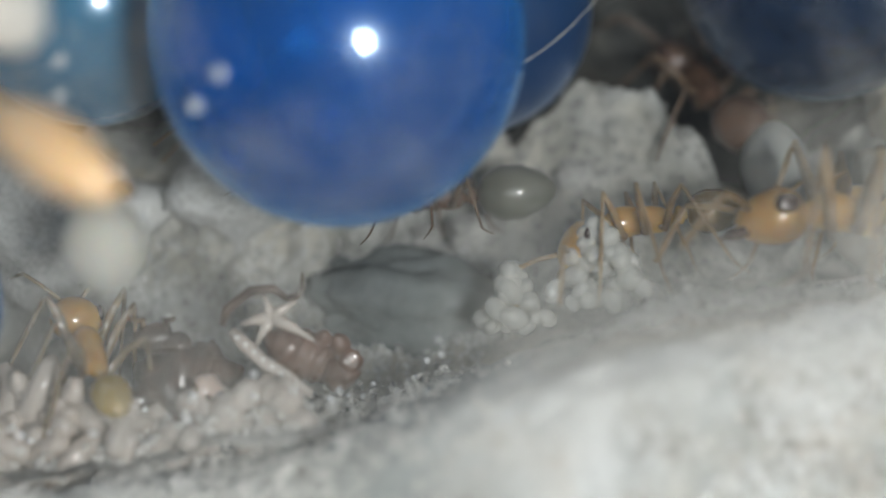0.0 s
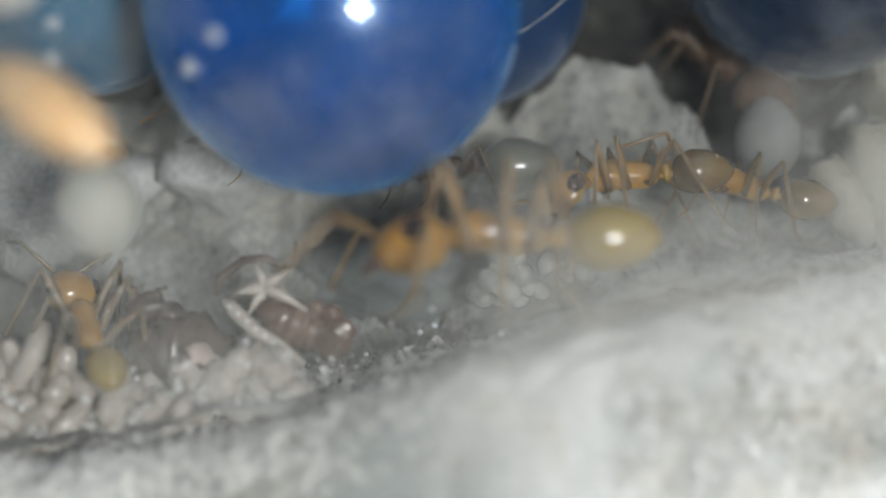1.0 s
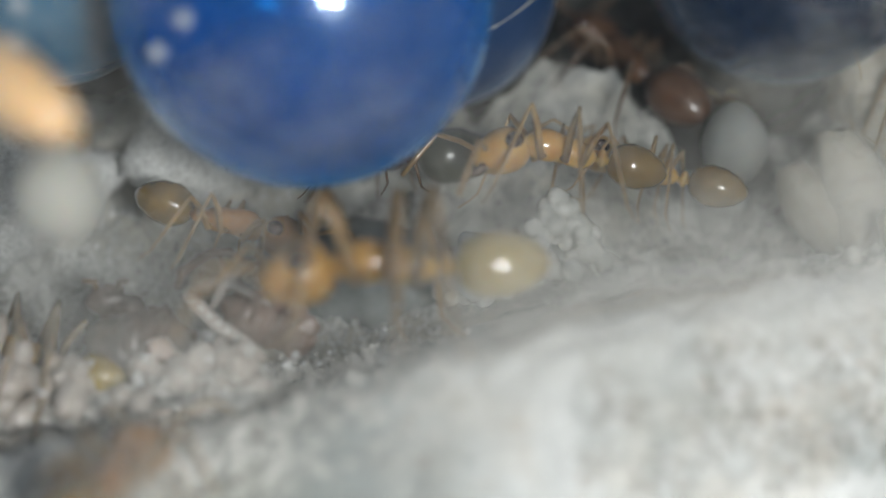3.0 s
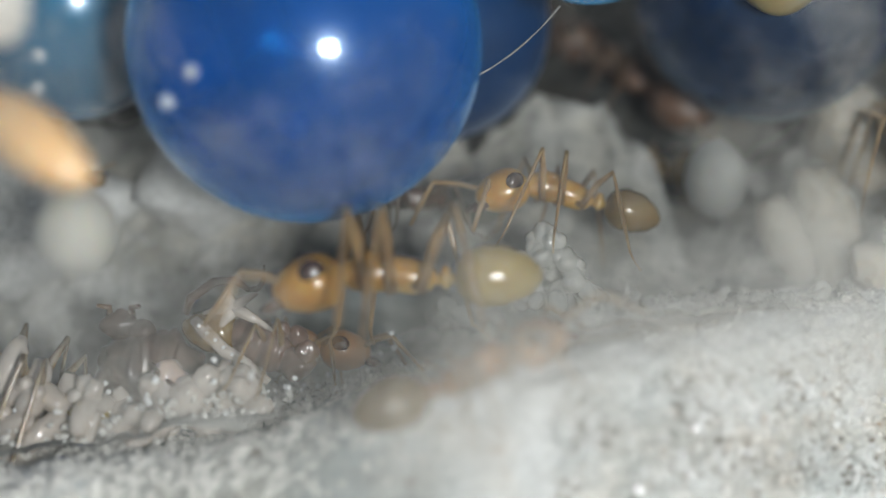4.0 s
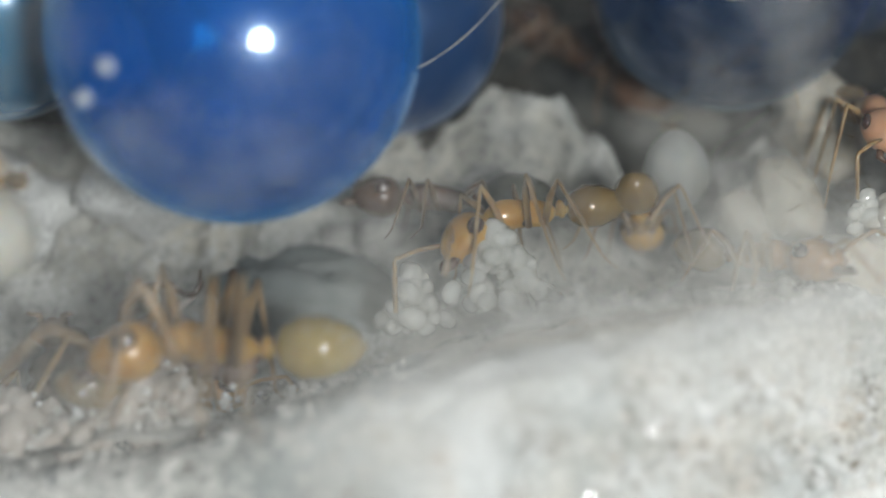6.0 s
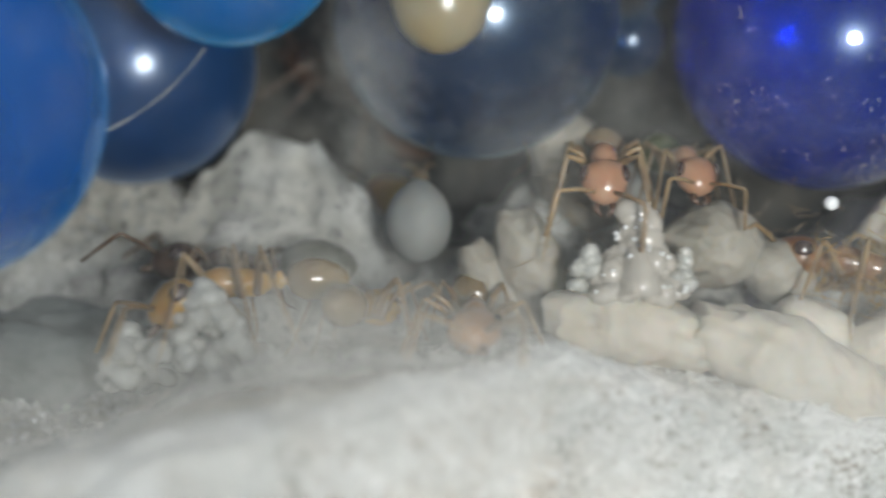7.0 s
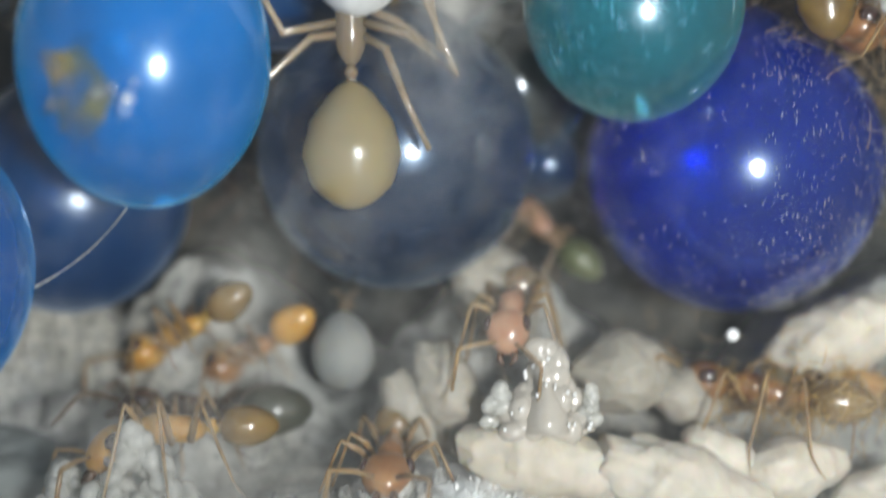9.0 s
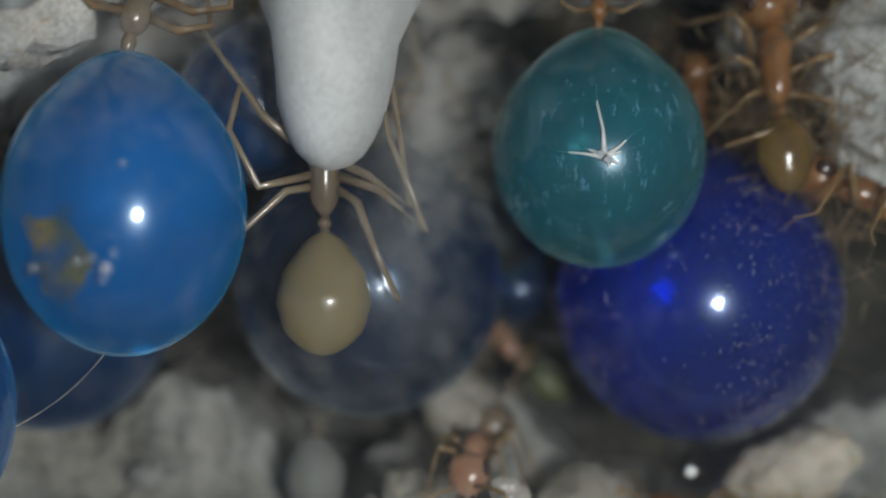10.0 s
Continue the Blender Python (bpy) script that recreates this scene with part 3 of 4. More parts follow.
# ---- brood: cocoons, grubs, eggs ----
def cocoon(at, length, radius, label, group="cocoons on the ledge", mat=COCOON):
    bm = bmesh.new()
    lathe(bm, [(-length / 2 + length * s, radius * max(0.03, math.sin(math.pi * (0.06 + 0.88 * s)) ** 0.55) * (1 - 0.14 * s)) for s in [i / 60 for i in range(61)]], 1.0, 0.92, 64)
    for q in bm.verts:
        q.co *= 1 + 0.17 * noise.fractal(q.co * 0.8 + Vector((length * 7, radius, 0)), 1.0, 2, 4)
    return tagged(part("cocoon", bm, mat, at=at), label, "cocoon", group)


cocoon(mm(15.7, 0.30, -0.95, 0, 10, -4), 5.4, 1.32, "long cream silk cocoon on the plaster ledge")
cocoon(mm(20.2, 0.30, -1.95, 0, 25, 6), 6.4, 1.5, "large cream cocoon leaning on its neighbour")
cocoon(mm(21.2, 1.00, -0.85, 0, 30, -10), 2.5, 0.85, "small pale oval cocoon between larger ones")
cocoon(mm(23.4, 1.00, -1.35, 0, -8, 14), 3.4, 1.1, "cream wedge-like cocoon beside the amber ants")
cocoon(mm(25.3, 0.30, -3.0, 0, -52, 10), 4.2, 1.4, "cream cocoon standing on its end")
cocoon(mm(20.4, 2.60, 0.7, 0, 30, 20), 2.6, 1.1, "round grey cream cocoon behind the pile", mat=COCOON_DIM)
cocoon(mm(18.5, 2.50, 1.5, 0, -10, 40), 3.4, 1.5, "greyish cream cocoon under the blue ball", mat=COCOON_DIM)
cocoon(mm(25.6, 3.30, 2.4, 0, -25, -10), 4.4, 1.5, "big cream cocoon by the wall")
cocoon(mm(14.4, 4.6, 3.9, 0, 60, 10), 4.2, 1.6, "pale grey cocoon leaning behind the facing ant", mat=COCOON_DIM)
cocoon(mm(12.9, 2.40, 0.8, 0, 74, 0), 3.8, 1.15, "grey cream cocoon standing behind the grubs", mat=COCOON_DIM)
cocoon(mm(11.7, 2.60, 0.2, 0, 62, 20), 2.8, 0.9, "greyish cocoon leaning in the crevice", mat=COCOON_DIM)


def clump(name, label, category, c, spread, count, size, mat, seed, curl=True, pile=1.0, slim=1.0):
    """A pile of grubs or eggs: every one a part."""
    rnd = random.Random(seed)
    thing = new(name)
    thing.matrix_basis = mm(*c)
    tagged(thing, label, category)
    for i in range(count):
        u = rnd.random()
        a = rnd.random() * math.tau
        h = u * spread[2]
        k = (1 - u * pile) * rnd.random() ** 0.5
        p = Vector((spread[0] * k * math.cos(a), spread[1] * k * math.sin(a), h))
        s = size * rnd.uniform(0.7, 1.25)
        bm = bmesh.new()
        if curl:
            bend = rnd.uniform(0.25, 0.75)
            tube(bm, [(math.sin(b * bend * 2) * s * 1.2 / slim, 0, (1 - math.cos(b * bend * 2)) * s * 1.2 / slim) for b in (-1, -0.75, -0.5, -0.25, 0, 0.25, 0.5, 0.75, 1)],
                 [s * slim * q for q in (0.24, 0.38, 0.46, 0.46, 0.48, 0.46, 0.46, 0.4, 0.28)], 10)
            for q in bm.verts:
                q.co *= 1 + 0.03 * math.sin(q.co.x / s * 14)
        else:
            blob(bm, (0, 0, 0), (s * 0.62, s * 0.45, s * 0.45), u=12, v=8)
        part("grub" if curl else "egg", bm, mat, thing, "", mm(*p, rnd.uniform(0, 360), rnd.uniform(-60, 60), rnd.uniform(0, 360)))
    return thing


pile = clump("grub_pile", "pile of wet translucent white grubs on a cocoon", "grubs", (15.7, 0.2, 0.1), (1.75, 0.6, 1.6), 50, 0.42, JELLY, 3, False)
bm = bmesh.new()
lathe(bm, [(0.0, 1.5), (0.5, 1.3), (1.0, 0.95), (1.6, 0.58), (2.1, 0.32), (2.35, 0.05)], 1.0, 0.55, 32)
bmesh.ops.rotate(bm, verts=bm.verts, matrix=Euler((0, radians(-90), 0)).to_matrix())
rnd = random.Random(40)
for k in range(60):
    h, a = 2.35 * rnd.random() ** 1.5, rnd.random() * math.tau
    w = rnd.random() ** 0.5 * (1 - h / 2.7)
    blob(bm, (1.5 * w * math.cos(a), 0.7 * w * math.sin(a) - 0.15, h), (rnd.uniform(0.3, 0.5), rnd.uniform(0.26, 0.4), rnd.uniform(0.3, 0.5)), u=16, v=12)
part("heap", bm, JELLY, pile, "translucent heap of grubs grown together")
# white beads put the wet glints of the heap into colour
rnd = random.Random(41)
for k in range(22):
    h, a = rnd.random() ** 1.4 * 2.3, radians(rnd.uniform(200, 340))
    bm = bmesh.new()
    blob(bm, (1.6 * (1 - h / 2.8) * math.cos(a), 1.15 * (1 - h / 2.8) * math.sin(a) - 0.2, h + 0.1), rnd.uniform(0.04, 0.075), u=10, v=8)
    part("bead", bm, GLINT, pile)
clump("egg_pile", "few large clear eggs beside the grubs", "eggs", (14.3, 0.0, 0.3), (0.6, 0.4, 1.1), 12, 0.52, EGG, 11, False)
clump("egg_pile", "large clear wet eggs at the end of the pile", "eggs", (17.1, 0.0, 0.2), (0.5, 0.4, 1.1), 11, 0.46, EGG, 12, False)
clump("egg_pile", "clump of clear wet eggs and grubs under an ant", "eggs", (3.6, -0.6, -1.9), (1.9, 0.9, 2.3), 70, 0.62, EGG, 4, False)
clump("egg_pile", "small clump of clear round eggs on the floor", "eggs", (1.2, 0.4, -2.6), (1.3, 0.8, 1.7), 34, 0.62, EGG, 5, False)
clump("grub_pile", "translucent grubs with wet glints among grains", "grubs", (-10.3, -2.0, -6.0), (3.4, 0.8, 1.7), 34, 0.74, GRUB, 6, True, 0.5, 0.95)
clump("grub_pile", "pale round grubs beside dark insect remains", "grubs", (-6.6, -1.8, -5.5), (1.9, 0.8, 1.4), 26, 0.68, GRUB, 7, True, 0.6, 0.95)
clump("grub_pile", "translucent grubs heaped against the grains", "grubs", (-12.6, -1.9, -5.9), (1.9, 0.8, 2.0), 20, 0.74, GRUB, 10, True, 0.5, 0.95)
clump("egg_pile", "large clear round grubs beside the torn remains", "grubs", (-5.6, -2.3, -4.9), (1.5, 0.5, 0.9), 14, 0.95, GRUB, 15, False, 0.6)
clump("egg_pile", "few clear eggs on the white ledge", "eggs", (11.6, -1.6, -1.9), (0.9, 0.5, 0.8), 10, 0.42, EGG, 8, False)


# ---- ants at work ----
left_ant = ant("ant", "amber worker ant with a yellow gaster on grubs", mm(-10.5, -1.6, -3.2), 1.05, AMBER, HONEY, PALE_AMBER, seed=1, high=1.9, foot=-2.2, stout=1.35, gaster_size=0.8)
nurse = ant("ant", "amber worker ant bending over clear eggs", mm(4.9, 0.2, 0.5), 1.15, AMBER, BROWN_GASTER, seed=2, head_turn=(0, 30, 15), gaster_turn=(0, -8, 0), high=1.3, foot=-1.7, gaster_size=0.9)
runner = ant("ant", "large amber ant with a honey gaster, walking", mm(10.7, -1.2, 0.5), 1.36, AMBER, HONEY, seed=3, high=1.9, stout=1.3, foot=-1.5, head_turn=(0, 18, 0))
helper = ant("ant", "amber worker ant with long pale legs, walking", mm(13, 1, 0.6), 1.0, AMBER, BROWN_GASTER, seed=4, high=1.3, foot=-1.6)
crosser = ant("ant", "orange worker ant crossing close to the pane", mm(-16, -4.6, -6.6), 1.1, ORANGE, BROWN_GASTER, seed=5)
red_ant = ant("ant", "dark red-brown ant under the blue balls", mm(9.3, 5, 4.7), 1.35, RED_BROWN, RED_BROWN, DARK_LEG, seed=6, gaster_size=1.05)
visitor = ant("ant", "brown ant with a glassy amber gaster at the slope", mm(-5.4, 3, 3), 1.05, ORANGE, BROWN_GASTER, seed=7, foot=-1.5, gaster_size=1.0)
shade_ant = ant("ant", "dark brown ant with a dull olive gaster behind the eggs", mm(-1, 2.4, 1.2), 1.1, RED_BROWN, GREY_OLIVE, DARK_LEG, seed=21, gaster_size=1.25)
climber = ant("ant", "orange ant climbing over the grey slope", mm(6.5, 9, 3.4), 1.0, ORANGE, AMBER, seed=16, foot=-1.4)
face_ant = ant("ant", "amber ant facing out over a pile of grubs", mm(15.1, 1.9, 3.55), 1.12, ROSE, PALE_AMBER, LEG, seed=9, head_size=1.08, head_turn=(0, 48, 0), high=0.7, foot=-2.4, spread=0.85)
partner = ant("ant", "brown ant with pale feelers beside the grub pile", mm(17.6, 3.4, 4.0, 0, 10, -75), 1.0, ROSE, OLIVE_GASTER, LEG, seed=10, head_size=1.1, head_turn=(0, 40, 0), high=0.9, foot=-2.4, spread=0.8)
ant("ant", "amber ant with a honey gaster beside cocoons", mm(22.9, 2.0, 0.9, 0, -6, 165), 1.15, ORANGE, BROWN_GASTER, seed=11, foot=-1.9)
ant("ant", "orange amber ant crowding by the cocoons", mm(26.3, 2.2, 1.0, 0, 0, 150), 1.1, AMBER, BROWN_GASTER, seed=12, foot=-1.9)
ant("ant", "orange ant clinging to the mouldy wall", mm(24.2, 0.9, 15.4, 0, -75, 100), 1.4, ORANGE, BROWN_GASTER, seed=13)
ant("ant", "amber ant clinging beside the royal blue ball", mm(27.6, 0.8, 11.3, 0, -20, 170), 1.3, ORANGE, AMBER, seed=14)
ant("ant", "pale amber ant crawling close behind the pane", mm(-11.1, -9.6, 3.75, 0, -33, 165), 1.5, PEACH, PEACH, PEACH, seed=18, gaster_size=1.3, slim=0.62, pear=0.95, spread=0.5, high=0.4, foot=-0.5, limb=0.4)

# pale hanging ant with a tan gaster, clinging under a plaster nodule
hanger = ant("ant", "pale ant hanging head up with a tan gaster", mm(10.15, -1.4, 11.9, 0, -86, 92), 1.45, PALE_AMBER, TAN, PALE_AMBER, gaster_size=1.45, pear=1.2, seed=17, head_size=1.0, spread=0.95, high=0.35, foot=-0.35, stout=1.2,
             poses=[tuple((x * 0.76, y * 0.76, z * 0.76) for x, y, z in line) for line in (((-0.2, -0.2, 0), (-0.7, -0.9, 0.5), (-2.05, -1.4, 0.6), (-3.3, -2.0, 0.3)), ((0.1, -0.25, 0.1), (-0.4, -1.5, 0.7), (-1.5, -2.7, 0.8), (1.1, -1.7, 0.7), (2.5, -1.5, 0.5)),
                    ((0.5, -0.25, 0.1), (0.0, -1.2, 0.5), (-0.8, -2.3, 0.5), (1.9, -1.9, 0.3), (3.4, -1.7, 0.1)), ((-0.2, 0.2, 0), (-0.4, 1.0, 0.4), (-1.5, 2.2, 0.4), (-3.0, 3.3, 0.2)),
                    ((0.1, 0.25, 0.1), (-0.3, 1.7, 0.6), (1.2, 2.5, 0.6), (2.6, 2.2, 0.4)), ((0.5, 0.25, 0.1), (1.6, 1.6, 0.4), (2.6, 2.3, 0.4), (4.1, 3.4, 0.2)))])
bm = bmesh.new()
lathe(bm, [(-0.05, 0.1), (0.12, 0.75), (0.45, 1.25), (1.0, 1.65), (1.8, 1.98), (2.8, 2.2), (3.8, 2.35), (4.8, 2.7), (5.6, 3.3), (7.5, 4.2)], 1.0, 0.8, 40)
for q in bm.verts:
    k = 0.09 + 0.12 * max(0, q.co.x - 3)
    q.co += Vector((0, 1, 1)) * k * fbm(q.co.x, q.co.y, q.co.z, 1.4)
tagged(part("plaster_nodule", bm, SMOOTH_PLASTER, at=mm(10.3, -1.8, 12.15, 0, -87, 0)), "smooth white plaster nodule hanging from the roof", "plaster nodule")

# pale grey hanging ants
replete("replete", "pale grey storage ant hanging low at the crevice", (9.45, 3.0, 2.2), 1.08, PALE_GREY, (0.95, 0.9, 1.15), skin=PALE_AMBER, size=0.55, lean=(-80, 0), legs=False)
replete("replete", "pale cream storage ant hanging close to the pane", (-8.7, -6.0, -0.05), 1.08, PALE_CREAM, (0.95, 0.9, 1.05), skin=PALE_AMBER, size=0.6, lean=(-80, 0), legs=False)


# ---- insect remains, grains and droplets ----
def limb_piece(thing, name, pts, radii, mat):
    bm = bmesh.new()
    tube(bm, pts, radii, 8)
    part(name, bm, mat, thing)


def beetle_remains():
    thing = new("insect_remains")
    thing.matrix_basis = mm(-8.0, -0.9, -4.0, 0, 0, 0)
    tagged(thing, "dark brown ringed insect shell with a broken face", "insect remains")
    bm = bmesh.new()
    lathe(bm, [(x, 1.25 * max(0.05, math.cos(x * 1.02)) ** 0.55 * (1 + 0.025 * math.sin(x * 22))) for x in [-1.5 + 0.075 * i for i in range(41)]], 0.9, 1.0, 26)
    for q in bm.verts:
        q.co *= 1 + 0.2 * noise.fractal(q.co * 1.5, 0.8, 2, 3)
    part("shell", bm, REMAINS, thing)
    bm = bmesh.new()
    blob(bm, (0.75, -0.95, -0.25), (0.55, 0.35, 0.62), (0, 25, 10), lumps=0.35, freq=2.5)
    part("face", bm, PINK, thing, "pinkish broken face plate")
    for k, x in enumerate((0.55, 0.9)):
        bm = bmesh.new()
        blob(bm, (x, -1.3, 0.05 - 0.3 * k), (0.1, 0.06, 0.12), u=10, v=8)
        part("pit", bm, DARK_LEG, thing)
    bm = bmesh.new()
    blob(bm, (-0.75, -0.3, 1.35), (0.55, 0.45, 0.42), (0, -15, 0), lumps=0.3, freq=3)
    blob(bm, (-0.1, -0.4, 1.2), (0.4, 0.35, 0.3), lumps=0.3, freq=3)
    part("head", bm, REMAINS, thing)
    for k, x in enumerate((-1.1, -0.45)):
        limb_piece(thing, "feeler", [(x, -0.3, 1.6), (x + 0.02, -0.45, 1.85), (x + 0.3 * (k * 2 - 1), -0.6, 1.9)], [0.12, 0.1, 0.06], DARK_LEG)
    limb_piece(thing, "leg_piece", [(0.3, -1.1, 0.3), (1.1, -1.3, -0.4), (1.3, -1.4, -1.1)], [0.09, 0.1, 0.05], REMAINS)
    limb_piece(thing, "leg_piece", [(1.0, -1.2, -0.7), (1.2, -1.4, -1.2), (0.9, -1.5, -1.5)], [0.22, 0.25, 0.12], GRUB)


def fly_remains():
    thing = new("insect_remains")
    thing.matrix_basis = mm(-4.6, -0.9, -3.2, 0, 0, 0)
    tagged(thing, "reddish brown insect remains with pale wet limbs", "insect remains")
    bm = bmesh.new()
    lathe(bm, [(x, 0.75 * max(0.05, math.cos(x * 1.2)) ** 0.6 * (1 + 0.05 * math.sin(x * 18))) for x in [-1.25 + 0.0625 * i for i in range(41)]], 0.9, 0.95, 22)
    bmesh.ops.rotate(bm, verts=bm.verts, matrix=Euler((0, 0.45, 0.2)).to_matrix())
    part("abdomen", bm, FLY_BROWN, thing)
    bm = bmesh.new()
    blob(bm, (1.0, -0.3, -0.5), (0.5, 0.42, 0.45), lumps=0.35, freq=3)
    part("chest", bm, FLY_BROWN, thing)
    for a, b in (((-0.17, 1.54), 0.1), ((-1.74, 0.92), 0.12), ((0.3, 0.45), 0.11), ((-1.36, 0.29), 0.1), ((-1.1, 1.75), 0.08)):  # a star of torn pale skin
        limb_piece(thing, "skin_flap", [(-0.85, -0.55, 1.1), ((a[0] - 0.85) / 2, -0.6, (a[1] + 1.1) / 2 + 0.04), (a[0], -0.5, a[1])], [0.24, b * 1.3, 0.05], GRUB)
    limb_piece(thing, "wet_limb", [(-1.95, -0.75, 0.75), (-1.6, -0.85, 0.42), (-1.04, -0.9, -0.1), (-0.4, -0.9, -0.5), (0.25, -0.85, -1.0)], [0.16, 0.21, 0.2, 0.19, 0.12], GRUB)
    limb_piece(thing, "arch", [(-2.25, -0.5, 0.9), (-2.1, -0.6, 1.35), (-1.42, -0.6, 1.85), (-0.8, -0.6, 1.9), (-0.4, -0.55, 1.6)], [0.1, 0.15, 0.14, 0.13, 0.08], REMAINS)
    limb_piece(thing, "claw", [(-0.5, -0.5, 1.62), (-0.15, -0.55, 1.68), (-0.02, -0.5, 1.9), (-0.02, -0.45, 2.35)], [0.08, 0.1, 0.09, 0.03], DARK_LEG)
    for k, (x, z, r) in enumerate(((1.0, 0.35, 0.3), (1.25, -0.15, 0.34), (0.55, 0.5, 0.24))):
        bm = bmesh.new()
        blob(bm, (x, -0.45, z), (r, r * 0.8, r * 1.1), (0, 20 * k, 0), lumps=0.4, freq=3 + k)
        part("plate", bm, FLY_BROWN, thing)
    for k in range(7):
        bm = bmesh.new()
        blob(bm, (-1.75 + 0.24 * k, -1.08, 0.6 - 0.2 * k), 0.055, u=10, v=8)
        part("bead", bm, GLINT, thing)


beetle_remains()
fly_remains()


def many(name, shapes, mat):
    """One mesh out of many (verts, faces) arrays in millimetres."""
    n, faces = 0, []
    for v, f in shapes:
        faces.append(f + n)
        n += len(v)
    me = bpy.data.meshes.new(name)
    me.from_pydata((np.concatenate([v for v, _ in shapes]) * MM).tolist(), [], np.concatenate(faces).tolist())
    me.materials.append(mat)
    me.polygons.foreach_set("use_smooth", [True] * len(me.polygons))
    return new(name, me)


def ico(level):
    bm = bmesh.new()
    bmesh.ops.create_icosphere(bm, subdivisions=level, radius=1)
    bm.verts.index_update()
    out = np.array([q.co[:] for q in bm.verts]), np.array([[q.index for q in f.verts] for f in bm.faces])
    bm.free()
    return out


def grains(name, label, mat, count, seed, where, size):
    """Loose uneven grains as one mesh."""
    rnd = random.Random(seed)
    rng = np.random.default_rng(seed)
    v, f = ico(1)
    kinds = [v * (1 + rng.uniform(-0.45, 0.45, (len(v), 1))) * (1.15, 1, 0.85) for _ in range(24)]
    shapes = []
    for _ in range(count):
        c, s = where(rnd), size * rnd.uniform(0.45, 1.4)
        turn = np.array(Euler((rnd.uniform(0, 6), rnd.uniform(0, 6), rnd.uniform(0, 6))).to_matrix())
        shapes.append((kinds[rnd.randrange(24)] @ turn * s + np.array(c), f))
    ob = many(name, shapes, mat)
    ob.data.polygons.foreach_set("use_smooth", [False] * len(ob.data.polygons))
    return tagged(ob, label, "grains", kind="stuff")


def heap(rnd):
    x = rnd.uniform(-13, -0.5)
    y = rnd.uniform(-3.2, 1.2)
    return x, y, floor_point(x, y)[2] + rnd.random() ** 2 * 0.7


def crest(rnd):
    x = rnd.uniform(6, 30)
    v = rnd.uniform(0.34, 0.85)
    p = ledge_point(x, v)
    return p[0], p[1] - 0.02, p[2]


def face(rnd, clumped=False):
    while True:
        x, v = 3.5 + 24 * rnd.random() ** 0.9, rnd.uniform(0.28, 0.6)
        if not clumped or fbm(x, v * 14, 31, 1.3, 3) + rnd.gauss(0, 0.25) > 0.25:
            break
    p = ledge_point(x, v)
    return p[0], p[1] - 0.03, p[2]


def behind(rnd):
    x = rnd.uniform(3, 13)
    y = along(x, LEDGE_Y) + rnd.uniform(1.0, 3.6)
    return x, y, floor_point(x, y)[2] + 0.1 + 0.35 * rnd.random() ** 2


def back(rnd):
    return slope_point(rnd.uniform(-14, 30), rnd.uniform(0.05, 0.84))


def wall_grit(rnd):
    x, z = rnd.gauss(26.0, 1.8), rnd.gauss(14.5, 2.6)
    p = wall_point(x, z)
    return p[0], p[1] - 0.1 - 0.5 * rnd.random() ** 2, p[2]


grains("grains", "wet pale plaster grains heaped on the nest floor", GRAIN, 1500, 21, heap, 0.09)
grains("grains", "white plaster crumbs on the ledge", WHITE_PLASTER, 1600, 22, crest, 0.085)
grains("grains", "pale wet gravel along the low end of the ledge", GRAIN, 2200, 30, lambda r: ledge_point(r.triangular(-15, 2, -9), r.uniform(0.45, 1)), 0.1)
grains("grains", "pale crumbs heaped behind the ledge", PALE_PLASTER, 320, 26, behind, 0.12)
grains("grains", "brown grit scattered on the white ledge", GRIT, 1700, 24, lambda r: face(r, True), 0.052)
grains("grains", "coarse white crumbs at the ledge face", WHITE_PLASTER, 4500, 25, face, 0.13)
grains("grains", "brown sand specks clumped on the ledge face", SPECK, 1500, 33, lambda r: (lambda p: (p[0], p[1] - 0.1, p[2]))(face(r, True)), 0.055)
grains("grains", "near-white crumbs standing in for sparkle on the ledge face", SPARKLE, 500, 34, lambda r: (lambda p: (p[0], p[1] - 0.1, p[2]))(face(r, True)), 0.09)
grains("grains", "amber brown debris on the wall behind the teal ball", GRIT, 1300, 27, wall_grit, 0.14)
grains("grains", "amber brown crumbs matted beside the cocoons", GRIT, 520, 28, lambda r: (r.gauss(24.0, 1.4), 2.2 + r.random() * 1.6, 0.1 + abs(r.gauss(0, 0.5))), 0.09)
grains("grains", "pale chalky crumbs strewn under the blue ball", CHALK, 3000, 29, lambda r: slope_point(r.uniform(-14, 0.5), r.triangular(0.04, 0.7, 0.15)), 0.09)
grains("grains", "grey plaster crumbs on the slope", PALE_PLASTER, 1800, 23, back, 0.12)


def lump(c, r, seed, mat=PALE_PLASTER, label="rough pale plaster lump on the slope"):
    rnd = random.Random(seed)
    bm = bmesh.new()
    vs = bmesh.ops.create_icosphere(bm, subdivisions=4, radius=1)["verts"]
    k = Vector((rnd.uniform(0, 50), rnd.uniform(0, 50), rnd.uniform(0, 50)))
    for q in vs:
        d = q.co.copy()
        q.co = Vector((d.x * r * rnd.uniform(0.98, 1.02) * 1.2, d.y * r * 0.8, d.z * r)) * (1 + 0.42 * noise.fractal(d * 1.3 + k, 0.75, 2.1, 6))
    return tagged(part("plaster_lump", bm, mat, at=mm(*c, 0, 0, rnd.uniform(-30, 30))), label, "plaster lump", "plaster lumps")


